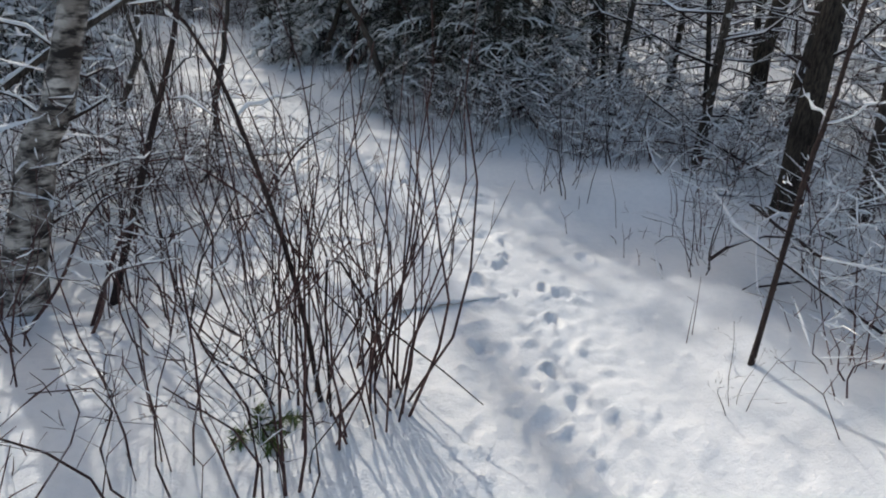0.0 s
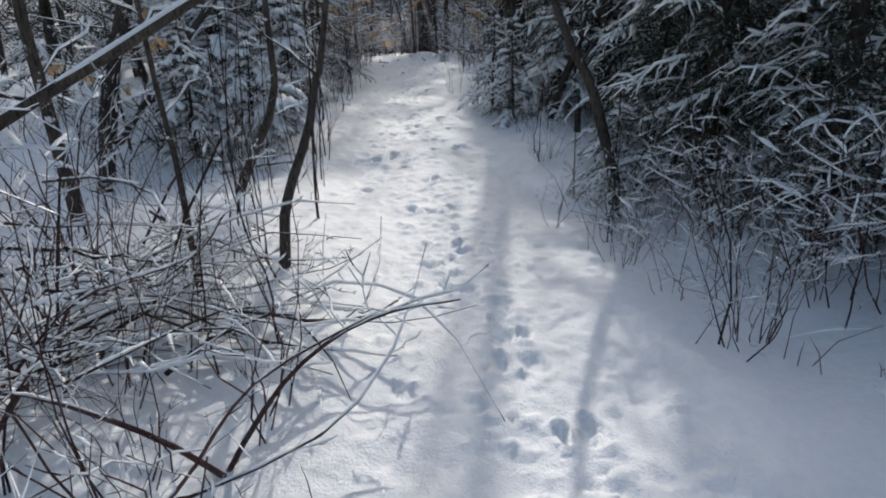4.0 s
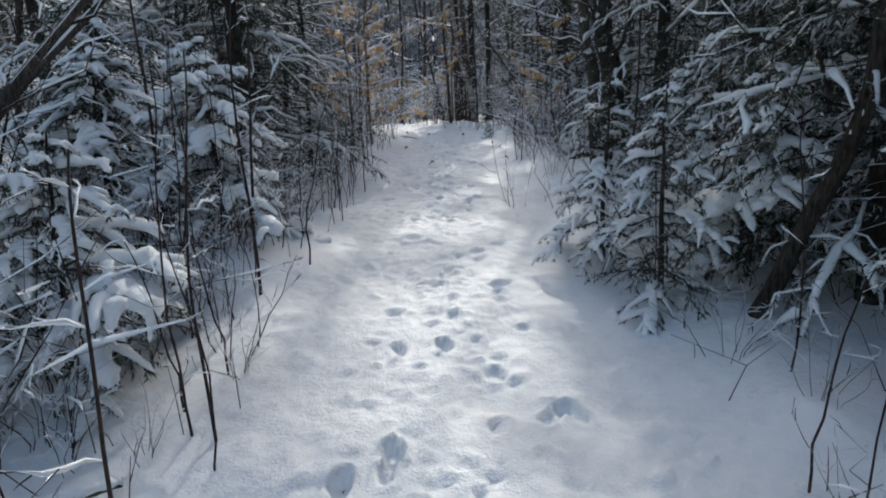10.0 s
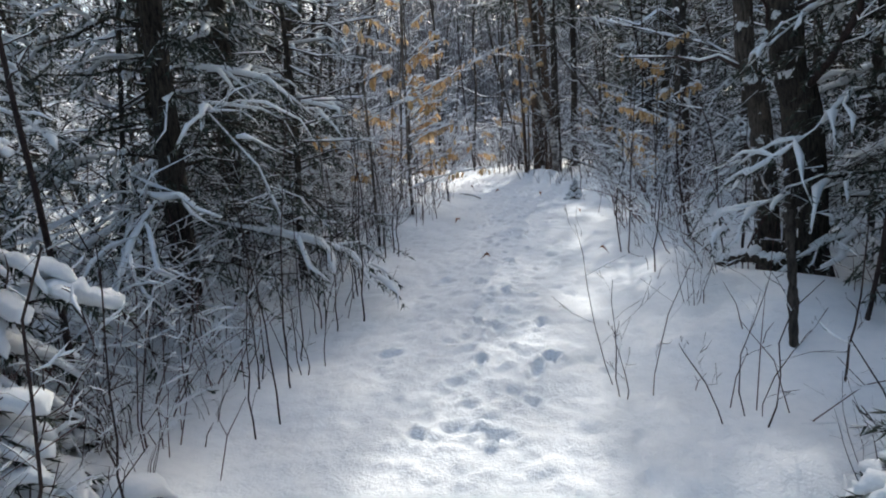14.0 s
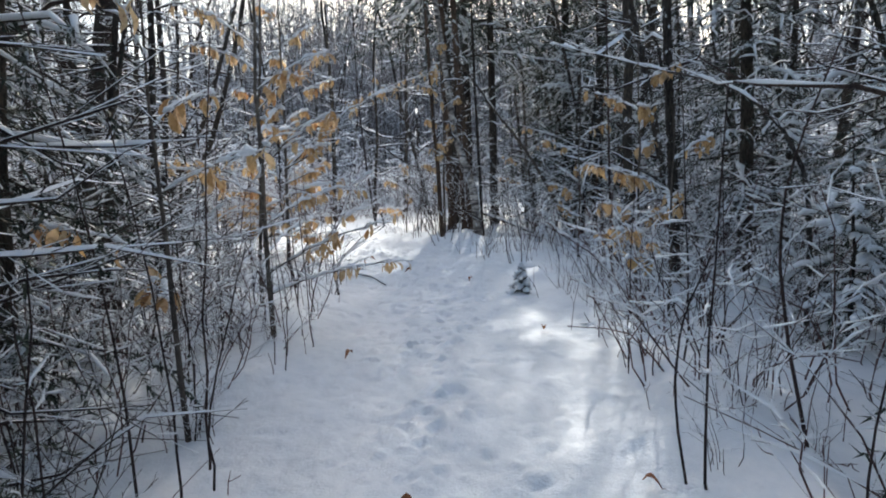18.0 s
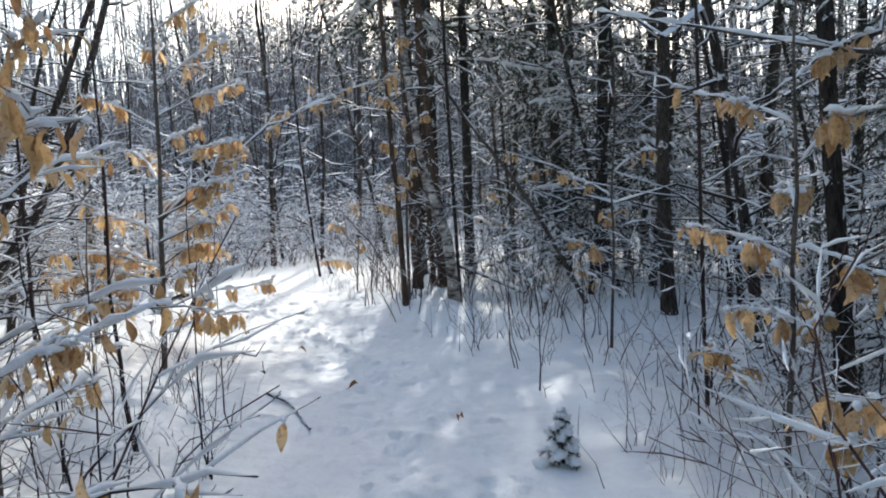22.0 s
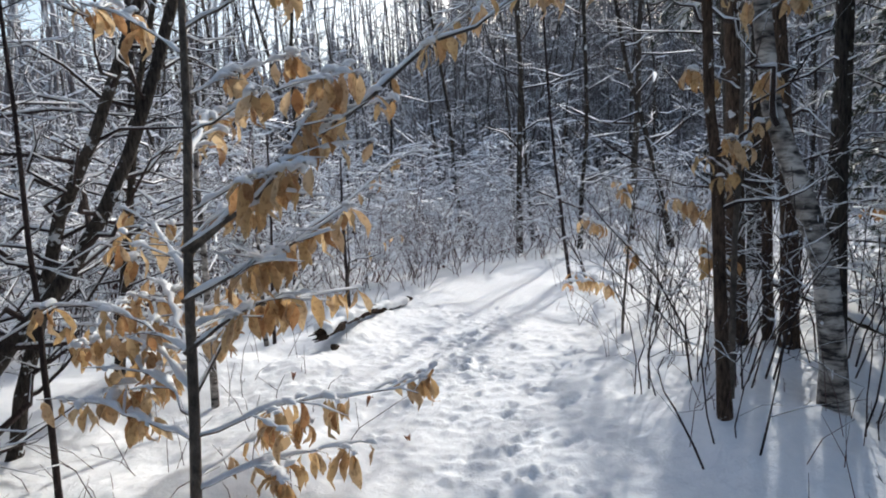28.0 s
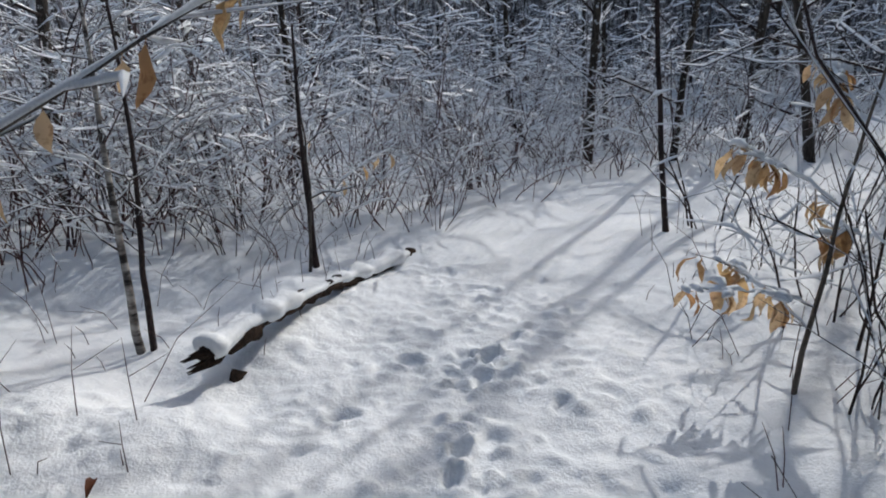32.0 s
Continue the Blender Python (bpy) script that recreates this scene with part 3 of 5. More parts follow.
def shade_crown(ob, seed, low, high, reach, at_top):
    """A dense evergreen crown added high on a trunk, mostly above view, to shade the trail."""
    rng = np.random.RandomState(seed)
    nd, w, s = Geo(), Geo(), Geo()
    az = rng.random() * 6
    for i in range(44):
        t = (i + rng.random()) / 44
        az += 2.4 + rng.normal() * 0.2
        at = np.array((at_top[0] * (low + (high - low) * t) / high, at_top[1] * (low + (high - low) * t) / high, low + (high - low) * t))
        bough(rng, nd, w, s, at, az, reach * (1.05 - 0.8 * t) * (0.7 + 0.4 * rng.random()), 0.25, 0.4, 12, 34, 0.05, i % 3 == 0, 0.12, False)
    part("bough", w, BARK_DARK, ob)
    part("needles", nd, NEEDLE, ob, "dark green needles of an added shading crown")
    part("snow", s, SNOW, ob, "snow on the added shading boughs")


def flecks(parent, rng, line, rad, count):
    """Small pats of snow stuck to the bark."""
    s = Geo()
    for i in range(count):
        t = rng.rand() ** 1.2 * 0.6
        f = t * (len(line) - 1)
        j = min(int(f), len(line) - 2)
        a = line[j] + (line[j + 1] - line[j]) * (f - j)
        r = rad[j]
        b = rng.rand() * 6.28
        o = np.array((math.cos(b), math.sin(b), 0)) * r * 0.92
        h = 0.01 + 0.03 * rng.rand()
        s.tube([a + o - UP * h, a + o * 1.05, a + o * 1.02 + UP * h * 0.8], (0.002, 0.004 + 0.007 * rng.rand(), 0.002), 5)
    part("snow_fleck", s, SNOW, parent, "pats of snow stuck to the bark")


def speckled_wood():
    """Far twigs and the snow on them, too fine to tell apart; its paleness is also glare painted on far trunks."""
    m, nt, b = material("far_twigs_snow_and_glare", 0.9, 0.1)
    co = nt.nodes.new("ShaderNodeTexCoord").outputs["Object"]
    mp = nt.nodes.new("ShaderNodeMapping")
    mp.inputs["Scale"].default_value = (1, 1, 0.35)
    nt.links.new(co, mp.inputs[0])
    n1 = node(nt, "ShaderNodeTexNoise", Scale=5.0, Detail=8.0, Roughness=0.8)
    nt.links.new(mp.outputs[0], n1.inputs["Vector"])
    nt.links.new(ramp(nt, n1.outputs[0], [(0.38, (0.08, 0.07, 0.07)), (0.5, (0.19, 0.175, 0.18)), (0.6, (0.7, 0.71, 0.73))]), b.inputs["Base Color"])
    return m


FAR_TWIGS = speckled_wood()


# ---- ground: one sheet of snow, finest along the trail, with the prints of boots and paws ----
def build_ground():
    def steps(a, b, fine):
        core = list(np.arange(a, b, fine))
        lo, hi, g = [], [], fine
        x = a
        while x > -420:
            g *= 1.22
            x -= g
            lo.append(x)
        x, g = core[-1], fine
        while x < 420:
            g *= 1.22
            x += g
            hi.append(x)
        return np.array(lo[::-1] + core + hi)

    s, d = steps(0.8, 24.0, 0.022), steps(-2.8, 2.6, 0.022)
    S, D = np.meshgrid(s, d, indexing="ij")
    X, Y = -0.47 * S + 0.88 * D, 0.88 * S + 0.47 * D
    Z = land(X, Y)
    near = np.clip(6 - trail_distance(X, Y), 0, 1)
    Z = Z + near * (0.012 * value_noise(X, Y, 0.055) + 0.02 * np.maximum(0, value_noise(X, Y, 0.13)) ** 1.5)
    rng = np.random.RandomState(11)

    def press(x, y, ang, long, wide, depth, rim=0.35):
        si, di = -0.47 * x + 0.88 * y, 0.88 * x + 0.47 * y
        i0, i1 = np.searchsorted(s, (si - 0.4, si + 0.4))
        j0, j1 = np.searchsorted(d, (di - 0.4, di + 0.4))
        if i1 - i0 < 4 or j1 - j0 < 4:
            return
        dx, dy = X[i0:i1, j0:j1] - x, Y[i0:i1, j0:j1] - y
        u, v = dx * math.cos(ang) + dy * math.sin(ang), -dx * math.sin(ang) + dy * math.cos(ang)
        q = np.sqrt((u / long) ** 2 + (v / wide) ** 2) + 0.55 * value_noise(dx + x, dy + y, 0.045) + 0.5 * value_noise(dx + x, dy + y, 0.09)
        Z[i0:i1, j0:j1] += -depth * np.clip((1.2 - q) / 0.35, 0, 1) + rim * depth * np.exp(-((q - 1.45) / 0.28) ** 2) * (0.6 + 0.8 * rng.rand(*q.shape))

    # boots and paws that went along the trail before
    run = np.cumsum(np.hypot(*np.diff(TRAIL_LINE, axis=0).T))
    for track, (step, off) in enumerate(((0.36, 0.03), (0.41, -0.05), (0.29, 0.0))):
        side, at = 1, 11.0 + 0.1 * track
        while at < run[-1] - 9:
            i = int(np.searchsorted(run, at))
            seg = TRAIL_LINE[i + 1] - TRAIL_LINE[i]
            ang = math.atan2(seg[1], seg[0])
            nrm = np.array((-math.sin(ang), math.cos(ang)))
            c = TRAIL_LINE[i] + seg * rng.rand() + nrm * (off + 0.10 * math.sin(at * 0.7 + track) + side * (0.08 if track < 2 else 0.05) + 0.06 * rng.normal())
            worn = 0.62 if c[1] < 15 else 0.27
            if track < 2 and rng.rand() < worn:
                press(c[0], c[1], ang + 0.1 * side + 0.12 * rng.normal(), 0.036 + 0.03 * rng.rand(), 0.024 + 0.012 * rng.rand(), (0.042 if c[1] < 13 else 0.03) * (0.35 + 0.8 * rng.rand()), 0.45)
            elif track == 2 and rng.rand() < worn:
                press(c[0], c[1], ang + rng.normal() * 0.3, 0.03, 0.024, 0.024, 0.3)
            if rng.rand() < 0.35:
                press(c[0] + 0.25 * rng.normal(), c[1] + 0.25 * rng.normal(), rng.rand() * 3, 0.05 + 0.05 * rng.rand(), 0.03 + 0.02 * rng.rand(), 0.02, 0.6)
            side = -side
            at += step * (0.85 + 0.3 * rng.rand())
    # scuffed crumbs all over the trail's sides
    for i in range(3200):
        if i < 750:
            a, far, size, high, ways = TRAIL_LINE[rng.randint(24, len(TRAIL_LINE) - 50)], (0.9, 0.9), 0.06, 0.011, (-1, 1)
        elif i < 2500:
            a, far, size, high, ways = TRAIL_LINE[rng.randint(24, 150)], (0.28, 0.28), 0.03, 0.012, (-1, -1, 1)
        else:
            a, far, size, high, ways = np.array((-11.6, 18.6)), (1.3, 1.1), 0.045, 0.009, (-1, 1)
        press(a[0] + far[0] * rng.normal(), a[1] + far[1] * rng.normal(), rng.rand() * 3, 0.022 + size * rng.rand(), 0.02 + 0.5 * size * rng.rand(), high * (0.4 + 0.8 * rng.rand()) * rng.choice(ways), 0.3)
    # single deep prints
    for x, y, dp in ((0.0, 3.44, 0.06), (0.21, 3.1, 0.06), (0.62, 2.7, 0.06), (0.17, 2.42, 0.055), (-0.49, 4.26, 0.07), (-0.7, 5.2, 0.06), (-3.08, 7.83, 0.10),
                     (-2.95, 7.95, 0.07), (-3.22, 8.81, 0.06), (-4.41, 11.38, 0.07), (-4.41, 11.5, 0.06), (-4.55, 10.6, 0.06), (-6.47, 14.67, 0.06), (-11.65, 19.7, 0.10),
                     (-11.5, 19.55, 0.07), (-11.12, 19.17, 0.10), (-11.0, 19.05, 0.08), (-10.54, 18.75, 0.05), (-11.1, 19.7, 0.05), (-12.3, 20.6, 0.06)):
        press(x, y, rng.rand() * 0.6 + 1.8, 0.06, 0.036, dp * 0.6)
    n, m = X.shape
    i, j = np.meshgrid(np.arange(n - 1), np.arange(m - 1), indexing="ij")
    a = (i * m + j).reshape(-1)
    f = np.stack((a, a + m, a + m + 1, a + 1), 1)
    g = Geo()
    g.add(np.stack((X, Y, Z), -1), f)
    me = g.mesh("ground")
    me.materials.append(SNOW_GROUND)
    ob = new("ground", me)
    tagged(ob, "snow-covered forest floor with a trodden trail and footprints", "snow", "", "structure")
    return me


build_ground()

CAMPATH = np.array([e[:2] for _, e, _, _ in PATH])


def clear(x, y, trail, path=0.75):
    if abs(off_trail(x, y)) < trail:
        return False
    if np.hypot(CAMPATH[:, 0] - x, CAMPATH[:, 1] - y).min() < path:
        return False
    for cx, cy, r in ((-11.9, 18.3, 2.3), (-10.2, 17.3, 1.2), (-9.0, 17.4, 1.0), (-13.4, 20.3, 1.3), (-13.4, 22.2, 1.2)):
        if math.hypot(x - cx, y - cy) < r:
            return False
    return True


def from_path(q):
    return np.hypot(CAMPATH[:, 0] - q[0], CAMPATH[:, 1] - q[1]).min()


def open_snow(x, y):
    return math.hypot(x + 9.3, y - 16.1) < 1.1


def spread(protos, places, tilt=0.0):
    """Puts the built things, and copies of them in turn, at (x, y, turn, size), leaning by up to a few degrees."""
    g = np.random.RandomState(len(places))
    for i, (x, y, rz, size) in enumerate(places):
        m = pose(x, y, ground(x, y), tilt * g.normal(), tilt * g.normal(), rz) @ Matrix.Scale(size, 4)
        if i < len(protos):
            protos[i].matrix_basis = m
        else:
            ob = copy_thing(protos[i % len(protos)], Matrix.Identity(4))
            ob.matrix_basis = m


def line_tree(name, label, category, points, r0, r1, mat, branches=0, reach=0.8, snow=0.0, seed=1, rise=0.5, twigs=3, k=9, start=0.35, group="", snow_depth=0.0075, n=12, crooked=0.0):
    """A tree whose trunk follows world points; the first lies at the ground."""
    x, y = points[0][:2]
    z = ground(x, y)
    ob = thing(name, label, category, group, x, y, z)
    pts = [(p[0] - x, p[1] - y, p[2] - z) for p in points]
    pts[0] = (0, 0, -0.12)
    line = curve(pts, n)
    u = np.linspace(0, 1, len(line))
    rad = r0 + (r1 - r0) * u
    rad[0] *= 1.25
    rng = np.random.RandomState(seed)
    for wave in (1, 2, 3):
        line = line + np.sin(wave * math.pi * u)[:, None] * rng.normal(size=3) * (1, 1, 0.2) * crooked / wave
    t = Geo()
    t.tube(wander(rng, line, r0 * 0.12), rad, k)
    part("trunk", t, mat, ob)
    if r0 > 0.045:
        flecks(ob, rng, line, rad, 14)
    s = Geo()
    if snow:
        snow_on(s, rng, line, rad, snow, 6, 0.9)
    if branches:
        b = Geo()
        branching(rng, line, rad, b, s, branches, start, reach, rise, twigs, 4, snow_depth, 0.85, 0, 0.0028, 6, 5, (x, y), 0.045)
        part("crown", b, TWIG, ob, "thin dark leafless branches")
    if s.n:
        part("snow", s, SNOW, ob, "snow lying on the branches")
    return ob


# ---- trees that stand beside the trail ----
def tall(points, h):
    """The line carried on upwards to height h above its foot."""
    p = [np.array(q, float) for q in points]
    d = p[-1] - p[-2]
    d = d / np.linalg.norm(d) * 0.6 + UP * 0.4
    d /= np.linalg.norm(d)
    more = max(0.5, h - (p[-1][2] - p[0][2]))
    return [tuple(q) for q in p] + [tuple(p[-1] + d * more * 0.5), tuple(p[-1] + d * more * 0.5 + UP * more * 0.5)]


line_tree("birch_tree", "leaning birch with peeling bark and a dark foot in the snow", "tree", tall([(-2.42, 2.78, 0.1), (-2.27, 2.9, 0.64), (-2.15, 2.98, 1.0), (-1.93, 3.1, 1.54)], 7), 0.12, 0.04, BIRCH, 14, 1.0, 0, 21, start=0.4)
line_tree("sapling_tree", "thin dark leaning sapling beside the trail", "tree", tall([(-1.99, 2.88, 0.1), (-1.63, 3.1, 1.0), (-1.46, 3.18, 1.49)], 3.4), 0.022, 0.006, TWIG, 8, 0.6, 0, 22, snow_depth=0.005)
line_tree("sapling_tree", "thin bare sapling leaning over the snow", "tree", tall([(1.49, 2.25, -0.1), (1.53, 2.22, 0.89), (1.56, 2.2, 1.28)], 3.2), 0.014, 0.005, TWIG, 7, 0.5, 0, 23, snow_depth=0.005)
line_tree("forest_tree", "dark rough-barked tree trunk rising from the snow", "tree", tall([(2.62, 4.02, 0), (2.62, 4.02, 0.75), (2.7, 4.1, 1.65)], 9), 0.115, 0.04, BARK_DARK, 16, 1.2, 0, 24)
line_tree("forest_tree", "dark leaning tree trunk among thin stems", "tree", tall([(3.75, 7.07, 0.3), (3.9, 6.98, 1.78)], 9), 0.11, 0.04, BARK_DARK, 14, 1.3, 0, 25)
line_tree("forest_tree", "stout grey trunk among the dead conifers", "tree", tall([(-10.5, 14.35, 1.38), (-10.47, 14.42, 2.1), (-10.3, 14.76, 4.2)], 9), 0.11, 0.04, BARK_SNOWY, 16, 1.3, 0, 68, start=0.15)
line_tree("forest_tree", "dark tree trunk at the edge of the wood", "tree", tall([(3.43, 4.3, 0), (3.5, 4.4, 1.6)], 8), 0.09, 0.03, BARK, 14, 1.2, 0, 26)
line_tree("curved_tree", "slender curved grey tree bending up from the bank", "tree", tall([(-2.12, 5.33, 0.53), (-2.12, 5.41, 0.76), (-2.09, 5.48, 0.98), (-2.03, 5.61, 1.29), (-2.0, 5.66, 1.53), (-1.96, 5.71, 1.77)], 5.5), 0.034, 0.012, BARK, 8, 0.8, 0, 27, start=0.5, n=20)
line_tree("curved_tree", "grey tree with a crooked foot plastered with snow", "tree", tall([(-3.54, 6.34, 0.5), (-3.47, 6.55, 0.83), (-3.37, 6.76, 1.3), (-3.36, 6.8, 1.63), (-3.36, 6.8, 2.32)], 6), 0.042, 0.014, BARK, 8, 0.8, 0.012, 31, start=0.5, n=20)
line_tree("sapling_tree", "thin black sapling standing by the trail", "tree", tall([(-2.54, 6.2, 0.47), (-2.54, 6.2, 0.79), (-2.52, 6.22, 1.3)], 2.6), 0.011, 0.004, TWIG, 5, 0.4, 0, 28)
line_tree("sapling_tree", "thin grey sapling in the snow", "tree", tall([(-2.42, 4.99, 0.6), (-2.5, 5.05, 1.01), (-2.62, 5.1, 1.53)], 4.0), 0.02, 0.008, BARK, 8, 0.6, 0, 29)
for k, (ex, ey) in enumerate(((-5.07, 6.21), (-5.35, 6.45))):
    line_tree("forest_tree", "grey tree leaning back in the wood with snow on its bark", "tree", tall([(ex, ey, 0.6), (ex + 0.07, ey + 0.25, 1.54), (ex + 0.2, ey + 0.58, 2.51)], 7), 0.06, 0.02, BARK_SNOWY, 12, 1.0, 0.012, 30 + 2 * k)
line_tree("leaning_tree", "bare bent branch crossing between the trees", "tree", [(-3.3, 5.2, 0.5), (-3.16, 5.62, 0.97), (-3.07, 5.91, 0.94), (-2.86, 6.35, 0.94)], 0.01, 0.003, TWIG, 6, 0.3, 0.004, 65)
line_tree("leaning_tree", "long dead stem leaning through the undergrowth with snow along its top", "tree", [(-4.0, 2.75, 0.1), (-3.6, 3.32, 0.56), (-3.18, 3.89, 1.0), (-2.68, 4.59, 1.5), (-2.17, 5.28, 2.0), (-1.67, 5.98, 2.5), (-1.2, 6.6, 2.95)], 0.034, 0.02, BARK, 9, 0.7, 0.016, 71, n=24, crooked=0.03, start=0.15)
line_tree("leaning_tree", "tree leaning over the trail with snow along its top side", "tree", tall([(-0.68, 7.51, 0.45), (-0.67, 7.51, 0.64), (-0.86, 7.5, 1.3), (-1.05, 7.5, 1.66), (-1.3, 7.6, 2.2)], 4.2), 0.05, 0.015, BARK, 9, 0.9, 0.022, 33)
line_tree("leaning_tree", "long leaning stem covered with snow", "tree", [(-6.4, 7.2, 0.7), (-5.67, 7.87, 1.77), (-5.22, 8.64, 2.8), (-4.9, 9.3, 3.8), (-4.7, 9.8, 4.6)], 0.035, 0.012, BARK, 8, 0.8, 0.022, 34)
line_tree("leaning_tree", "leaning snow-lined stem beside another", "tree", [(-6.7, 7.5, 0.7), (-5.85, 8.1, 1.9), (-5.4, 8.9, 2.9), (-5.0, 9.7, 4.2)], 0.03, 0.01, BARK, 8, 0.8, 0.02, 35)
line_tree("leaning_tree", "dark leaning trunk with a low bare lower stem", "tree", tall([(-1.9, 9.59, 0.7), (-1.73, 9.6, 1.33), (-1.56, 9.62, 1.82), (-1.5, 9.64, 2.35)], 7), 0.046, 0.028, BARK_DARK, 12, 1.0, 0.022, 36, crooked=0.05)
line_tree("forest_tree", "big dark double trunk with snow on its bark", "tree", tall([(-3.47, 13.2, 1.16), (-3.57, 13.22, 2.24), (-3.7, 13.21, 3.25)], 14), 0.135, 0.05, BARK_SPRUCE_SNOWY, 14, 1.6, 0, 37, start=0.3)
# added conifer whose crown keeps the sun off the trail's right side
shade_crown(line_tree("conifer_tree", "tall conifer added behind the bowed tree for its shade", "tree", tall([(-6.3, 20.0, 1.4), (-6.35, 20.0, 4.0)], 10.5), 0.08, 0.03, BARK_SPRUCE_SNOWY, 10, 0.8, 0, 67), 146, 5.0, 9.2, 2.0, (-0.1, 0.0))
line_tree("forest_tree", "grey trunk growing beside a bigger dark one", "tree", tall([(-3.72, 13.45, 1.2), (-3.85, 13.44, 2.25), (-3.98, 13.43, 3.33)], 13), 0.085, 0.03, BARK_SNOWY, 12, 1.4, 0, 38, start=0.3)
line_tree("birch_tree", "leaning birch with pale bark and a dark foot", "tree", tall([(-8.76, 19.92, 1.5), (-8.80, 19.87, 2.3), (-9.0, 19.77, 3.0), (-9.15, 19.7, 4.01)], 13), 0.075, 0.03, BIRCH, 12, 1.2, 0, 39, start=0.45)
line_tree("sapling_tree", "straight thin dark stem beside the birch", "tree", tall([(-8.8, 20.19, 1.5), (-8.86, 20.16, 4.0)], 7), 0.026, 0.01, BARK_DARK, 10, 0.8, 0, 40)
line_tree("forest_tree", "slender brown trunk with a few dry leaves clinging", "tree", tall([(-9.02, 19.16, 1.65), (-9.15, 19.3, 2.75), (-9.25, 19.36, 3.9)], 12), 0.037, 0.016, BARK_BROWN, 14, 0.8, 0, 41, start=0.2, snow_depth=0.006)
line_tree("forest_tree", "dark brown trunk close behind a slender one", "tree", tall([(-9.66, 20.7, 1.5), (-9.72, 20.72, 4.0)], 13), 0.075, 0.03, BARK_BROWN, 12, 0.9, 0, 69, start=0.2, snow_depth=0.006)
line_tree("forest_tree", "thin brown trunk between stouter ones", "tree", tall([(-9.5, 20.9, 1.5), (-9.58, 20.9, 4.0)], 11), 0.042, 0.02, BARK_BROWN, 10, 0.8, 0, 70, start=0.2, snow_depth=0.006)
# the high crowns of these four conifers are added to shade the trail
shade_crown(line_tree("conifer_tree", "brown conifer trunk standing behind slender stems", "tree", tall([(-9.32, 20.78, 1.5), (-9.35, 20.8, 2.8), (-9.45, 20.8, 4.0)], 12), 0.068, 0.03, BARK_BROWN, 10, 0.8, 0, 42), 142, 3.9, 11.0, 2.5, (-0.7, -0.2))
shade_crown(line_tree("conifer_tree", "big dark conifer trunk beyond the birch", "tree", tall([(-10.3, 22.1, 1.48), (-10.37, 22.05, 4.5)], 16), 0.10, 0.05, BARK_SPRUCE_SNOWY, 10, 1.0, 0, 43), 143, 3.4, 10.4, 2.4, (-0.2, -0.1))
shade_crown(line_tree("conifer_tree", "dark conifer trunk with snow on the branches", "tree", tall([(-9.5, 22.3, 1.48), (-9.5, 22.3, 4.5)], 15), 0.09, 0.03, BARK_SPRUCE_SNOWY, 10, 0.9, 0, 44), 144, 3.2, 11.0, 2.4, (0, 0))
shade_crown(line_tree("conifer_tree", "tall dark conifer trunk in the wood", "tree", tall([(-11.0, 24.2, 1.5), (-11.0, 24.2, 4.5)], 16), 0.12, 0.04, BARK_SPRUCE_SNOWY, 10, 0.9, 0, 64), 145, 4.6, 10.6, 2.2, (0, 0))
for pts, r, sd in (([(-11.7, 16.05, 1.4), (-11.65, 16.34, 2.06), (-11.52, 16.84, 3.17)], 0.06, 45), ([(-11.24, 15.67, 1.4), (-11.24, 15.67, 2.67)], 0.045, 46),
                   ([(-11.83, 15.81, 1.4), (-11.81, 15.96, 3.4)], 0.04, 47), ([(-11.95, 16.2, 1.4), (-11.7, 16.7, 2.6), (-11.45, 17.2, 3.6)], 0.045, 48), ([(-12.4, 15.9, 1.4), (-12.2, 16.2, 3.2)], 0.05, 49)):
    line_tree("forest_tree", "grey leaning tree with snowy branches in a group", "tree", tall(pts, 8), r, 0.015, BARK_SNOWY, 34, 1.2, 0.012, sd, start=0.08, group="trees leaning in a group", crooked=0.22, twigs=5, n=20, rise=0.3)
line_tree("forest_tree", "dark tree behind the shrubs", "tree", tall([(-5.27, 16.8, 1.4), (-5.36, 16.9, 3.0)], 9), 0.052, 0.02, BARK_SPRUCE_SNOWY, 14, 1.2, 0, 50)
line_tree("sapling_tree", "thin straight sapling in open snow", "tree", tall([(-5.92, 17.1, 1.4), (-5.95, 17.1, 2.6)], 4.5), 0.013, 0.005, TWIG, 9, 0.6, 0, 51)
line_tree("sapling_tree", "thin zigzag sapling in open snow", "tree", [(-8.66, 15.48, 1.4), (-8.78, 15.5, 1.75), (-8.72, 15.46, 1.95), (-8.9, 15.55, 2.3), (-8.86, 15.55, 2.9), (-8.95, 15.6, 3.6)], 0.014, 0.005, TWIG, 7, 0.5, 0, 52)
line_tree("sapling_tree", "slanting sapling at the far bend", "tree", tall([(-12.34, 22.05, 1.43), (-12.5, 22.1, 2.2), (-12.62, 22.1, 3.2)], 5), 0.026, 0.01, TWIG, 10, 0.7, 0, 53)
line_tree("sapling_tree", "dark sapling with a snowy forked limb", "tree", [(-13.55, 19.5, 1.45), (-13.56, 19.5, 1.9), (-13.6, 19.52, 2.5), (-13.62, 19.55, 3.2)], 0.03, 0.008, TWIG, 9, 0.8, 0, 54)
line_tree("sapling_tree", "twin-stemmed sapling crusted with snow", "tree", [(-12.83, 18.2, 1.45), (-12.9, 18.22, 1.9), (-12.95, 18.25, 2.6), (-13.0, 18.3, 3.4)], 0.026, 0.008, BIRCH, 9, 0.7, 0.02, 55)
line_tree("sapling_tree", "thin dark sapling beside its pale twin", "tree", [(-12.80, 18.26, 1.45), (-12.84, 18.3, 1.9), (-12.92, 18.38, 2.6), (-12.9, 18.4, 3.4)], 0.02, 0.006, TWIG, 9, 0.7, 0, 56)
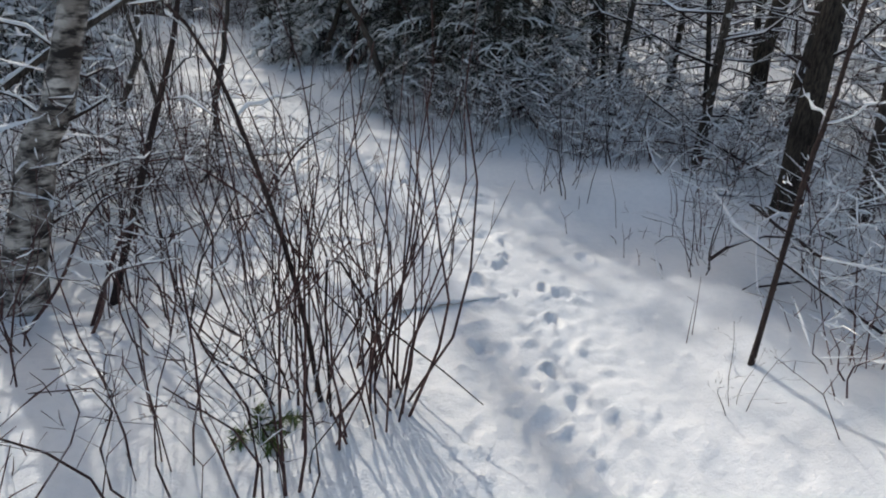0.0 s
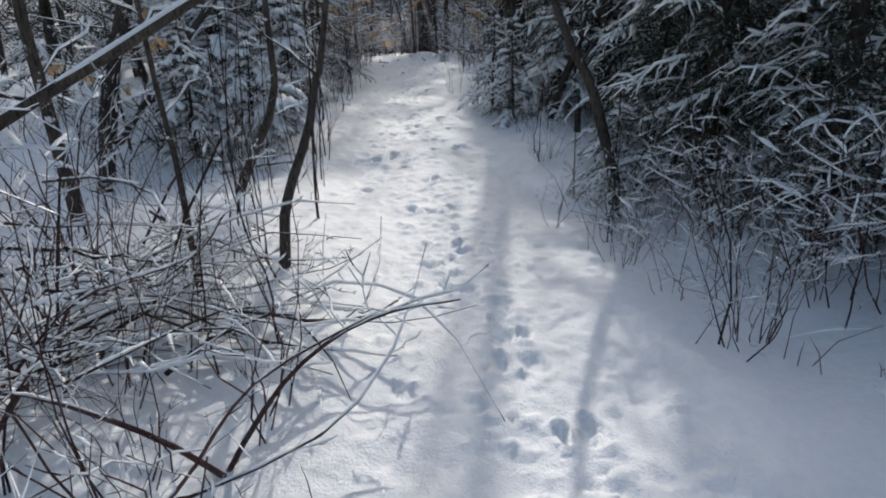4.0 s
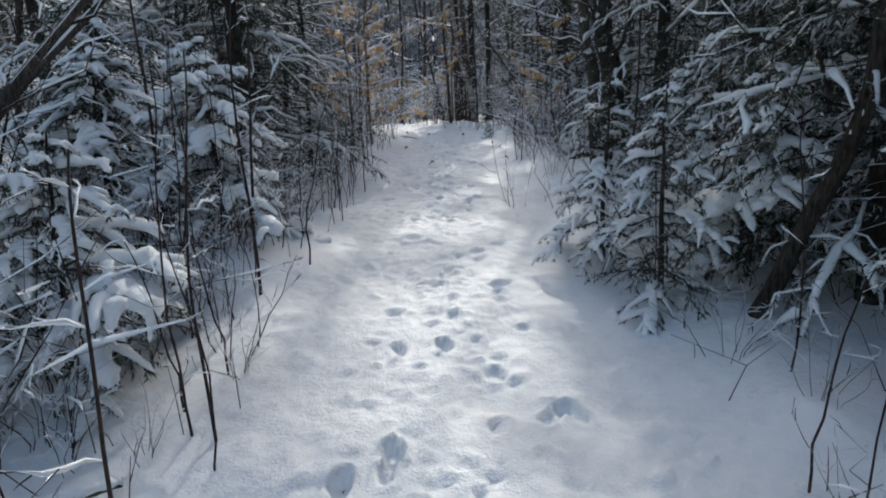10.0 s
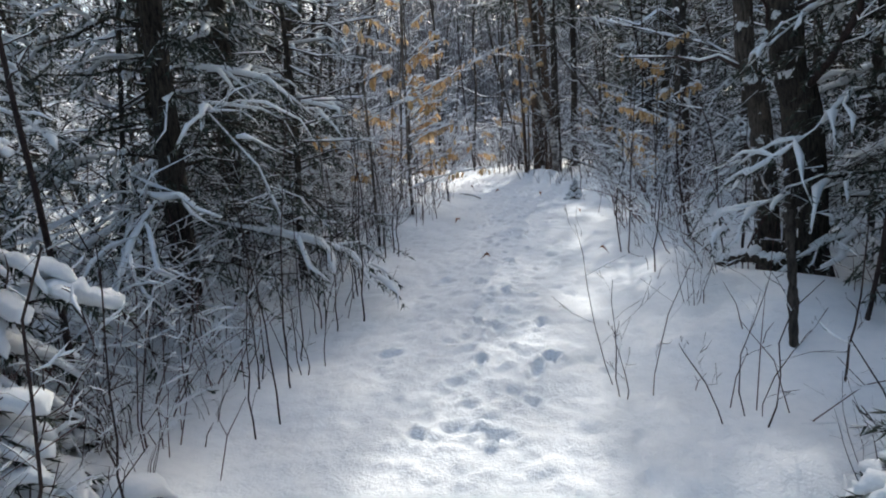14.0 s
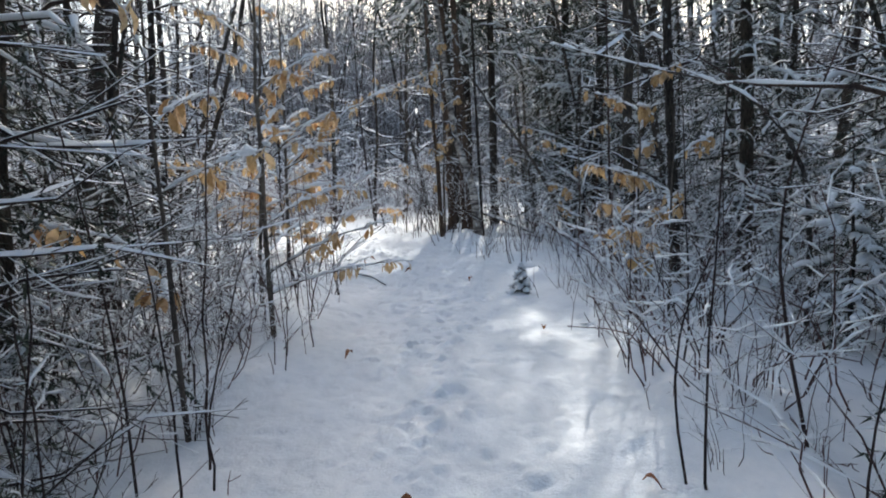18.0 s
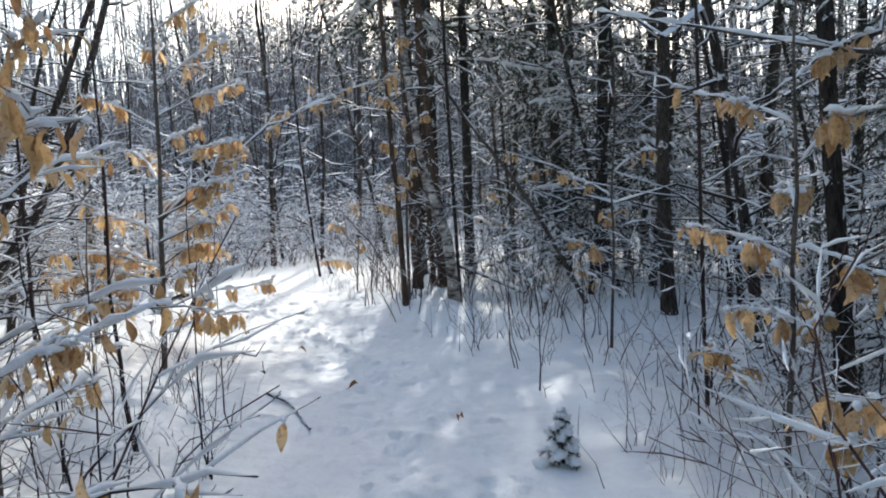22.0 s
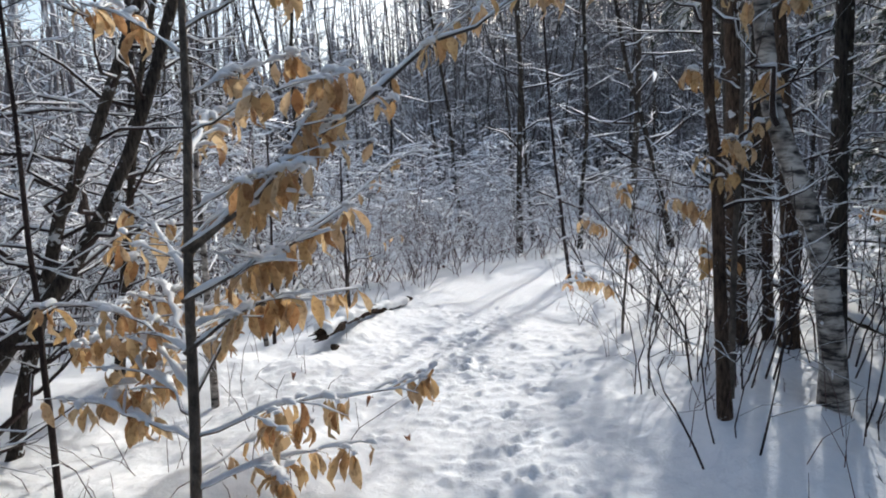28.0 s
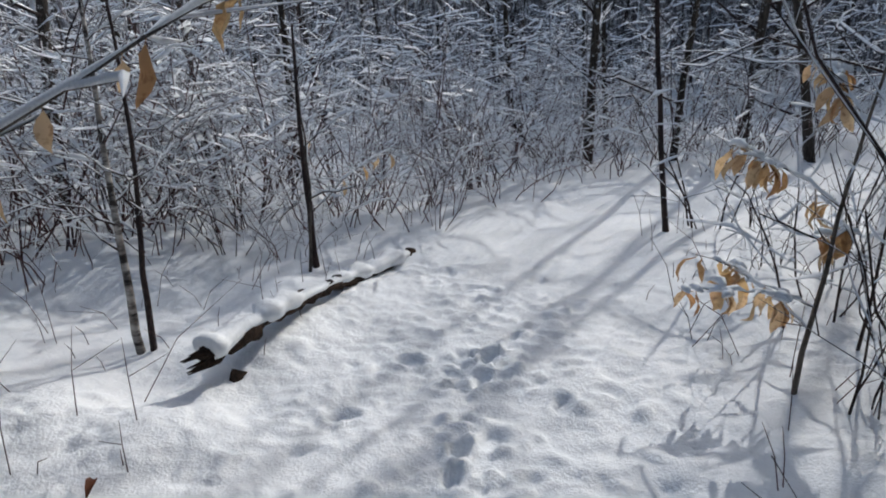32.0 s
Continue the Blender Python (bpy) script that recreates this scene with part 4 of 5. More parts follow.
line_tree("sapling_tree", "young birch sapling with pale spotted bark", "tree", [(-11.75, 17.38, 1.45), (-11.77, 17.4, 2.1), (-11.8, 17.42, 3.0), (-11.8, 17.45, 3.8)], 0.03, 0.01, BIRCH, 9, 0.7, 0, 57)
line_tree("sapling_tree", "thin sapling among open snow", "tree", tall([(-11.07, 16.38, 1.4), (-11.1, 16.4, 2.4)], 3.4), 0.018, 0.005, TWIG, 7, 0.5, 0, 58)

for sx, sy, top, sr in ((-5.45, 8.81, 2.9, 0.013), (-4.92, 9.15, 2.7, 0.012), (-4.64, 8.43, 1.5, 0.008), (-4.43, 8.72, 2.2, 0.011), (-3.22, 7.12, 1.3, 0.007), (-3.68, 7.77, 1.5, 0.008),
                        (-4.81, 13.49, 0.9, 0.006), (-4.38, 13.9, 1.7, 0.009), (-3.15, 12.3, 2.6, 0.012), (-5.75, 9.75, 3.2, 0.016)):
    g0 = ground(sx, sy)
    bend = 0.16 * math.sin(9 * sx + 5 * sy)
    line_tree("sapling_tree", "thin dark bare sapling close to the trail", "tree", [(sx, sy, g0), (sx + bend * 0.6, sy, g0 + 0.35 * top), (sx + bend * 0.5, sy + 0.05, g0 + 0.7 * top), (sx - bend * 0.4, sy + 0.08, g0 + top)],
              sr, 0.003, TWIG, 6, 0.35, 0, int(90 + abs(sx * 10)), snow_depth=0.005, crooked=0.03, group="saplings close to the trail", k=6)

# ---- conifers ----
BIG = [make_spruce("snow-laden spruce with dark drooping boughs", "spruces", 60 + i, 8.0 + i, 0.085 + 0.01 * i, 1.5, 0.3, 62, 12, 84, 0.034, 0.55, cover=0.52, blade=0.06, dead=18) for i in range(3)]
DARK = [make_spruce("dark spruce with bare lower limbs and little snow", "shaded spruces", 64 + i, 7.0 + i, 0.075, 1.3, 0.4, 56, 12, 80, 0.034, 0.5, dead=26, cover=0.45, blade=0.06) for i in range(2)]
BACK = [make_spruce("spruce deeper in the wood with snow on its boughs", "spruces in the wood", 67 + i, 8.0 + i, 0.085, 1.5, 0.4, 46, 10, 40, 0.036, 0.5, cover=0.45, blade=0.1) for i in range(2)]
spread(DARK, [(0.45, 7.75, 20, 0.7), (1.05, 7.4, 200, 0.7), (1.5, 8.3, 90, 0.9), (-0.15, 9.4, 60, 0.8), (0.3, 9.2, 300, 0.8), (-1.15, 11.0, 30, 0.8), (-1.7, 12.4, 140, 0.8), (-0.1, 11.3, 250, 0.9), (-2.6, 14.6, 40, 0.8)])
spread(BIG, [(0.05, 8.5, 20, 0.8), (-0.05, 7.75, 220, 0.62), (0.7, 7.1, 100, 0.55), (-3.05, 13.25, 40, 0.85), (-4.75, 17.5, 110, 0.75), (-3.35, 16.5, 250, 0.85), (-0.62, 8.9, 130, 0.75), (0.85, 8.2, 250, 0.8),
             (-1.35, 10.1, 75, 0.75), (-0.5, 10.4, 10, 0.9), (-1.8, 11.5, 200, 0.8), (-0.9, 12.2, 310, 1), (-2.2, 13.6, 45, 0.9), (-6.9, 10.9, 60, 0.95),
             (-8, 12, 290, 1), (-6.9, 9.4, 170, 0.7)])
spread(BACK, [(0.9, 10.6, 160, 1), (-9.4, 12.9, 100, 1), (-7.4, 22.4, 140, 1.2), (-8.4, 24, 20, 1.3),
             (-5.2, 23, 60, 1.2), (2.4, 9.2, 70, 0.9), (-1, 15, 10, 1.1), (-2.6, 20, 200, 1.1), (-8.2, 7.9, 140, 0.9), (-10.5, 10.8, 10, 1.05),
             (-7, 24.8, 120, 1.3), (-9.3, 26.2, 70, 1.3), (-17.5, 13.5, 120, 1)])
SMALL = [make_spruce("small fir bowed under thick snow", "small firs", 70 + i, 1.5 + 0.15 * i, 0.024, (1.15, 0.85, 0.85)[i], 0.1, (30, 30, 30)[i], 10, (190, 140, 140)[i], (0.075, 0.06, 0.06)[i], 0.65, 9, 0, "small_fir", (0.95, 0.75, 0.75)[i]) for i in range(3)]
spread(SMALL, [(-5.37, 9.3, 0, 0.95), (-2.82, 10.27, 70, 0.74), (-4.96, 7.25, 140, 0.85), (-4.6, 7.75, 210, 0.8), (-5.4, 7.6, 30, 0.9), (-2.35, 9.75, 300, 0.7), (-1.95, 10.3, 100, 0.85),
               (-2.3, 11.4, 170, 1.0), (-4.1, 15.4, 20, 0.7), (-6.3, 9.0, 250, 1.1), (-0.72, 7.78, 30, 0.6)])
tiny = make_spruce("tiny fir seedling powdered with snow beside the trail", "", 79, 0.28, 0.007, 0.17, 0.015, 26, 8, 200, 0.075, 0.35, 9, 0, "fir_seedling", 1.0, 0.022)
spread([tiny], [(-6.58, 16.27, 0, 1.0)])

# ---- young beeches holding their dry leaves ----
make_beech("young beech with orange-brown leaves and snowy limbs in open snow", -10.0, 16.74, 80, 4.6, 0.024,
           [(0.30, 336, 6, 0.72), (0.34, 20, 5, 0.5), (0.52, 332, 5, 0.9), (0.6, 100, 8, 0.95), (1.05, 25, 12, 0.6), (0.7, 95, 5, 1.05), (0.75, 72, 6, 0.95), (0.5, 118, 5, 0.8), (0.85, 82, 8, 1.0), (0.85, 110, 10, 0.8), (0.95, 340, 10, 0.5), (1.1, 85, 14, 0.9), (1.25, 345, 32, 2.4),
            (1.3, 20, 20, 0.5), (1.4, 300, 15, 0.6), (1.55, 65, 20, 0.9), (1.7, 320, 18, 0.6), (1.85, 10, 20, 0.6), (2.0, 110, 25, 0.7), (2.1, 340, 25, 0.8), (2.3, 280, 28, 0.7), (2.5, 40, 30, 0.7), (2.8, 320, 35, 0.6), (3.1, 70, 35, 0.6)], 740, (-0.2, 0.4), capped=0.55, size=1.1, snow=0.012,
           extra=(([(-10.03, 16.8, 2.1), (-10.3, 17.1, 2.35), (-10.62, 17.45, 2.58), (-10.75, 17.95, 2.8), (-10.88, 18.4, 3.05), (-11.0, 18.62, 3.1)], 16),
                  ([(-10.0, 16.78, 2.3), (-9.92, 17.0, 2.45), (-10.09, 17.25, 2.42), (-10.27, 17.74, 2.38)], 30),
                  ([(-10.02, 16.8, 2.5), (-9.81, 16.96, 2.62), (-9.86, 17.21, 2.7), (-9.95, 17.56, 2.84)], 34),
                  ([(-10.03, 16.82, 2.7), (-9.7, 17.0, 2.89), (-9.74, 17.15, 3.06), (-9.81, 17.29, 3.21), (-9.85, 17.56, 3.42)], 38)))
make_beech("young beech with tan leaves beside the trail", -7.63, 14.11, 81, 3.4, 0.02,
           [(0.3, 300, 12, 0.9), (0.45, 280, 20, 1.0), (0.6, 20, 12, 0.7), (0.8, 340, 20, 0.7), (1.0, 130, 18, 0.7), (1.2, 270, 25, 0.7), (1.4, 30, 25, 0.6), (1.7, 330, 30, 0.6), (2.0, 100, 30, 0.6), (2.3, 250, 30, 0.5)], 250, (0.1, 0.05), size=0.72, capped=0.45)
make_beech("young beech with pale tan leaves among shrubs", -8.25, 14.6, 82, 3.2, 0.018,
           [(0.5, 40, 12, 0.7), (0.8, 300, 18, 0.7), (1.0, 160, 18, 0.7), (1.3, 10, 22, 0.7), (1.6, 260, 22, 0.6), (1.9, 90, 25, 0.6)], 180, (0.1, 0.1), size=0.72, capped=0.4)
make_beech("young beech with yellow-brown leaves capped by snow", -5.58, 16.5, 83, 2.6, 0.014,
           [(0.4, 60, 15, 0.42), (0.6, 330, 15, 0.42), (0.7, 150, 15, 0.42), (0.9, 30, 20, 0.42), (1.0, 100, 20, 0.42), (1.2, 0, 25, 0.4), (1.4, 200, 25, 0.5), (1.6, 70, 25, 0.5), (1.8, 320, 25, 0.4)], 260, (0.0, 0.0), capped=0.45, size=0.85)
make_beech("beech shoot with hanging yellow leaves", -5.2, 15.75, 84, 1.7, 0.012,
           [(0.35, 60, 20, 0.45), (0.55, 120, 20, 0.5), (0.75, 10, 20, 0.5), (0.95, 80, 25, 0.5), (1.2, 320, 25, 0.4)], 110, (0.05, 0.05), capped=0.45, size=0.95)
make_beech("beech sapling with a few yellow leaves", -6.68, 18.5, 85, 2.6, 0.015,
           [(0.5, 60, 20, 0.5), (0.8, 120, 20, 0.5), (1.0, 10, 20, 0.5), (1.3, 80, 25, 0.5), (1.5, 320, 25, 0.5)], 70, (0.05, 0.05))
make_beech("small beech sapling with pinkish-brown hanging leaves", -10.5, 20.42, 86, 1.5, 0.012,
           [(0.3, 80, 18, 0.5), (0.4, 150, 12, 0.45), (0.55, 20, 18, 0.45), (0.8, 100, 25, 0.5), (1.1, 50, 30, 0.4)], 90, (0.1, 0.1), size=1.1, capped=0.35)
make_beech("beech stems with dry leaves beside the brown trunks", -9.12, 19.42, 87, 3.6, 0.02,
           [(0.7, 60, 25, 0.38), (1.0, 120, 25, 0.38), (1.2, 180, 25, 0.38), (1.4, 10, 25, 0.38), (1.7, 80, 25, 0.38), (1.9, 200, 25, 0.38), (2.2, 130, 25, 0.38), (2.5, 60, 30, 0.35), (1.3, 200, 30, 0.3), (1.6, 240, 30, 0.3), (2.0, 300, 30, 0.3), (2.4, 180, 30, 0.3), (2.8, 220, 30, 0.3)], 230, (0.05, -0.1), size=0.95, snow=0.007)
make_beech("sapling with a single snowy limb and two leaves", -13.5, 19.42, 88, 1.3, 0.014, [(0.45, 330, 35, 0.8), (0.8, 60, 40, 0.4)], 6, (0.05, 0.05))
make_beech("young beech far along the trail with tan leaves", -7.0, 12.9, 89, 2.6, 0.016, [(0.6, 60, 20, 0.5), (0.9, 150, 20, 0.5), (1.2, 300, 20, 0.5), (1.5, 20, 25, 0.5), (1.8, 220, 25, 0.4)], 60)
make_beech("russet-leaved young beech in the wood", -5.9, 7.15, 90, 2.2, 0.018, [(0.6, 60, 15, 0.7), (0.8, 170, 15, 0.7), (1.0, 290, 15, 0.7), (1.3, 20, 20, 0.6), (1.6, 220, 25, 0.6)], 110)
make_beech("young beech with orange leaves at the wood's edge", -8.6, 21.8, 91, 3.0, 0.018, [(0.8, 60, 20, 0.6), (1.2, 150, 20, 0.6), (1.5, 300, 20, 0.6), (1.8, 20, 25, 0.5)], 60)

# ---- fallen wood ----
def log(label, points, r0, r1, mat, snow, seed, name="fallen_log", lift=0.0, k=10):
    x, y = points[0][:2]
    z = ground(x, y)
    ob = thing(name, label, "fallen wood", "", x, y, z)
    line = curve([(p[0] - x, p[1] - y, ground(p[0], p[1]) - z + p[2] + lift) for p in points], 48)
    rng = np.random.RandomState(seed)
    g, s = Geo(), Geo()
    soft = lambda a: np.convolve(np.pad(a, 2, "edge"), (0.0, 0.25, 0.5, 0.25, 0.0), "valid")
    rad = np.linspace(r0, r1, len(line)) * (1 + 0.16 * soft(rng.normal(size=len(line))))
    g.tube(wander(rng, line, r0 * (0.22 if mat is WOOD_ROT else 0.05)), rad, k, caps=True)
    part("log", g, mat, ob)
    if snow:
        w = snow * (1 + 1.1 * soft(rng.normal(size=len(line))))
        s.tube(line + UP * (rad * 0.55 + 0.2 * w)[:, None], np.maximum(w, 0.3 * snow) * 0.62 + rad * 0.55, 8, 0.75, 1.15, True)
        part("snow", s, SNOW, ob, "lumpy snow on top of the log")
    return ob


big_log = log("rotting fallen log with a broken end and snow on top", [(-12.18, 18.45, 0.15), (-12.4, 18.8, 0.10), (-12.75, 19.3, 0.06), (-13.05, 19.75, 0.03), (-13.33, 20.2, -0.01)], 0.055, 0.03, WOOD_ROT, 0.05, 92)
stub = Geo()
stub.tube([(0.03, 0.02, -0.2), (0.0, 0.08, -0.08), (-0.04, 0.14, 0.02)], (0.05, 0.045, 0.04), 8, caps=True)
rng0 = np.random.RandomState(5)
for a in range(7):
    stub.tube([(-0.02 + 0.05 * math.cos(a), 0.02, 0.15 + 0.04 * math.sin(a)), (0.02 + 0.05 * math.cos(a), -0.07 - 0.05 * rng0.rand(), 0.15 + 0.04 * math.sin(a))], (0.018, 0.004), 4)
part("broken_end", stub, WOOD_ROT, big_log, "splintered brown broken end")
log("snow-covered stick lying by the bank", [(-4.11, 6.75, 0.05), (-3.95, 7.1, 0.06), (-3.75, 7.43, 0.05)], 0.022, 0.015, BARK, 0.018, 93, "fallen_branch")
log("dark stick half sunk in the snow", [(-8.8, 16.62, 0.01), (-8.5, 16.5, 0.02), (-8.12, 16.22, 0.02)], 0.013, 0.01, TWIG, 0.006, 95, "fallen_branch", k=6)
log("snowy fallen branch under the trees", [(-9.7, 21.3, 0.3), (-8.9, 21.0, 0.2), (-8.1, 20.7, 0.1)], 0.03, 0.02, BARK_DARK, 0.02, 96, "fallen_branch")
log("snow-topped fallen trunk in the wood", [(-2.2, 14.3, 0.25), (-1.5, 13.4, 0.25), (-0.5, 12.4, 0.3)], 0.07, 0.05, BARK_DARK, 0.05, 97)
log("flat dead plank-like branch lying on the trail", [(-0.35, 2.72, 0.0), (0.0, 2.82, 0.012), (0.32, 2.92, 0.0)], 0.008, 0.006, BARK_BEECH, 0.012, 98, "fallen_branch", k=6)
log("dark stump of a sawn stem in the snow", [(-1.36, 9.0, -0.05), (-1.37, 9.02, 0.15), (-1.36, 9.04, 0.32)], 0.036, 0.03, BARK_DARK, 0, 99, "stump")
log("small dark stump capped with snow", [(-7.65, 19.68, -0.05), (-7.6, 19.72, 0.12), (-7.55, 19.8, 0.28)], 0.05, 0.04, BARK_DARK, 0.05, 100, "stump")
log("bare upright stake beside the big trunk", [(-3.39, 11.98, -0.05), (-3.41, 12.0, 0.3), (-3.44, 12.0, 0.62)], 0.022, 0.018, BARK, 0, 101, "stake", k=7)
log("dark roots and soil at the foot of the big trunk", [(-4.0, 13.15, 0.02), (-3.8, 13.05, 0.1), (-3.6, 13.0, 0.05)], 0.03, 0.045, BARK_DARK, 0.03, 118, "root_mound")
# heaps of broken branches
for hx, hy, sd, n in ((-2.05, 4.4, 102, 26), (-2.0, 4.9, 117, 16), (-2.75, 4.9, 103, 20), (-2.7, 3.6, 104, 18), (2.2, 6.4, 105, 16), (3.2, 5.4, 107, 14), (2.7, 4.9, 111, 15), (3.5, 6.7, 112, 15), (2.0, 7.5, 113, 14), (4.2, 4.7, 108, 14), (2.4, 3.2, 106, 12), (-5.4, 8.3, 109, 14)):
    rng = np.random.RandomState(sd)
    ob = thing("brush_heap", "tangled heap of broken branches dusted with snow", "brushwood", "heaps of brushwood", hx, hy)
    for i in range(n):
        a = rng.normal() * 0.5 + 0.5
        c = np.array((rng.normal() * 0.4, rng.normal() * 0.3, 0.03 + 0.3 * rng.rand()))
        d = np.array((math.cos(a), math.sin(a), rng.normal() * 0.25))
        ln = 0.35 + 0.6 * rng.rand()
        g, s = Geo(), Geo()
        bow = np.array((-d[1], d[0], 0.5)) * 0.5 * ln * rng.normal()
        u = np.linspace(-1, 1, 8)[:, None]
        line = wander(rng, c + d * ln * u + bow * (u * u - 0.4), 0.012)
        rad = np.linspace(0.005 + 0.009 * rng.rand() ** 2, 0.002, 8)
        g.tube(line, rad, 5)
        branching(rng, line, rad, g, s, 3, 0.3, 0.4, 0.3, 2, 3, 0.006, 0.6, 0, 0.0018, 5, 5, None, 0.05)
        snow_on(s, rng, line, rad, 0.008, 5, 0.7, 0.5)
        b = part("branch", g, TWIG, ob)
        part("snow", s, SNOW, b)

line_tree("leaning_tree", "slender tree bowed over with snow along its length", "tree", [(-4.3, 15.9, 1.3), (-4.35, 16.0, 2.4), (-4.75, 16.3, 3.05), (-5.47, 16.66, 3.4), (-6.5, 16.95, 3.8)], 0.02, 0.005, BARK, 12, 0.6, 0.016, 114, n=52, crooked=0.03)
line_tree("leaning_tree", "long slanting stem leaning through the dark spruces", "tree", [(-7.2, 20.4, 1.45), (-7.84, 20.17, 2.69), (-8.51, 19.99, 3.68), (-9.2, 19.8, 4.7)], 0.03, 0.012, BARK, 6, 0.6, 0.012, 115)

# short stalks and dead stems poking through the snow
stalks = Geo()
rng = np.random.RandomState(116)
for i in range(2600):
    a = TRAIL_LINE[rng.randint(20, len(TRAIL_LINE) - 20)]
    x, y = a[0] + rng.normal() * 2.2, a[1] + rng.normal() * 2.2
    if abs(off_trail(x, y)) < 0.75 + 0.5 * rng.rand():
        continue
    z, h = ground(x, y), 0.08 + 0.4 * rng.rand() ** 2
    b = rng.normal(size=2) * 0.3 * h
    stalks.tube([(x, y, z - 0.03), (x + 0.6 * b[0], y + 0.6 * b[1], z + 0.55 * h), (x + 1.6 * b[0], y + 1.6 * b[1], z + h)], (0.0028, 0.0022, 0.001), 3)
    if rng.rand() < 0.4:
        q = np.array((x + 0.6 * b[0], y + 0.6 * b[1], z + 0.55 * h))
        stalks.tube([q, q + (0.3 * h * rng.normal(), 0.3 * h * rng.normal(), 0.3 * h)], (0.002, 0.001), 3)
me = stalks.mesh("dead_stalks")
me.materials.append(TWIG_RED)
tagged(new("dead_stalks", me), "short dead stalks poking through the snow", "dead plants", "", "stuff")

# low green sprig poking out of the snow
rng = np.random.RandomState(110)
ob = thing("fir_sprig", "green fir sprig poking out of the snow", "twig", "", -0.78, 1.75)
for i in range(4):
    g, w, s = Geo(), Geo(), Geo()
    bough(rng, g, w, s, np.array((0, 0, 0.02)), i * 1.4 + 4.0, 0.2, 0.3, 0.4, 8, 220, 0.001)
    part("twig", w, TWIG, ob)
    part("needles", g, SPRIG, ob, "bright green needles")

# ---- shrubs and thin stems ----
rng = np.random.RandomState(120)
thick = make_shrub("dense clump of thin red-brown stems beside the trail", "", 121, TWIG_RED, 38, True, h=1.75, spread=0.3, foot=1.0, twigs=3, r=0.0058, snow_depth=0.003, fill=0.1, wild=1.3, arm=0.35, lift=1.1, sub=1, name="shrub_clump")
spread([thick], [(-0.45, 1.95, 0, 1.0)])
line_tree("sapling_tree", "arching dark sapling in the clump of stems", "tree", [(-0.55, 1.95, 0), (-0.6, 1.9, 0.58), (-0.71, 1.87, 1.13), (-0.85, 1.83, 1.55), (-1.3, 1.8, 2.0)], 0.012, 0.004, TWIG, 6, 0.4, 0, 59)
line_tree("sapling_tree", "thin twig bending down to the trail", "tree", [(-0.5, 1.84, 0.0), (-0.46, 1.84, 0.72), (-0.28, 1.88, 0.44), (-0.05, 1.9, 0.21), (0.15, 1.89, 0.02)], 0.006, 0.0025, TWIG, 4, 0.15, 0, 66, twigs=1)
RED = [make_shrub("thicket of thin red-brown stems in the snow", "red-stemmed shrubs", 130 + i, TWIG_RED, 7, True, h=1.25, spread=0.45, twigs=4, r=0.005, snow_depth=0.004, fill=0.25, wild=1.1, name="red_shrub", round_snow=True) for i in range(4)]
places = []
for i in range(400):
    x, y = rng.uniform(-4.6, -0.6), rng.uniform(0.9, 4.7)
    if len(places) < 38 and off_trail(x, y) < -0.75 and clear(x, y, 0.75, 0.8) and all(math.hypot(x - p[0], y - p[1]) > 0.38 for p in places):
        places.append((x, y, rng.rand() * 360, 0.75 + 0.5 * rng.rand()))
spread(RED, places)
THIN = [make_shrub("few thin bare stems standing in the snow", "thin-stemmed shrubs", 140 + i, TWIG, 4, True, h=1.2, spread=0.4, twigs=4, r=0.0048, snow_depth=0.005, fill=0.4, wild=1.2, name="bare_shrub", round_snow=True) for i in range(5)]
SNOWY = [make_shrub("bare shrub with snow on all its twigs", "snowy shrubs", 150 + i, TWIG, 7, False, h=1.5, spread=0.7, twigs=4, r=0.007, snow_depth=0.010, fill=0.8, wild=1.0, arm=0.55, lift=0.45) for i in range(5)]
thin_places, snowy_places, right_places = [], [], []
for i in range(6000):
    x, y = rng.uniform(-17, 7), rng.uniform(0.5, 27)
    o = off_trail(x, y)
    if not clear(x, y, 0.95, 0.95) or abs(o) > 5.5 or open_snow(x, y):
        continue
    if any(math.hypot(x - p[0], y - p[1]) < 0.42 for p in thin_places + snowy_places + right_places):
        continue
    early = y < 7
    if x > 0.5 and y < 7 and len(right_places) < 34:
        right_places.append((x, y, rng.rand() * 360, 0.5 + 0.6 * rng.rand()))
        continue
    if len(thin_places) < 88 and rng.rand() < (0.5 if abs(o) < 2 else 0.2):
        thin_places.append((x, y, rng.rand() * 360, 0.6 + 0.6 * rng.rand()))
    elif len(snowy_places) < 170 and (abs(o) > 1.3) and rng.rand() < (0.3 if early else 0.9):
        snowy_places.append((x, y, rng.rand() * 360, 0.55 + 0.6 * rng.rand()))
thin_places += [(0.85, 4.7, 0, 0.7), (1.07, 4.73, 90, 0.8), (0.37, 6.0, 30, 0.8), (0.7, 6.4, 200, 0.8), (1.27, 1.95, 10, 0.4), (-0.98, 6.95, 40, 0.5), (-0.43, 6.5, 80, 0.6), (-3.95, 11.41, 0, 0.7),
                (-4.9, 14.9, 50, 1.0), (-5.2, 14.6, 120, 0.9), (-5.0, 15.4, 10, 0.9), (-6.1, 16.9, 70, 0.7), (-9.0, 16.1, 0, 0.42), (-9.48, 19.7, 20, 1.0), (-9.7, 20.1, 100, 1.0), (-10.2, 20.7, 10, 0.9)]
spread(THIN, thin_places + right_places)
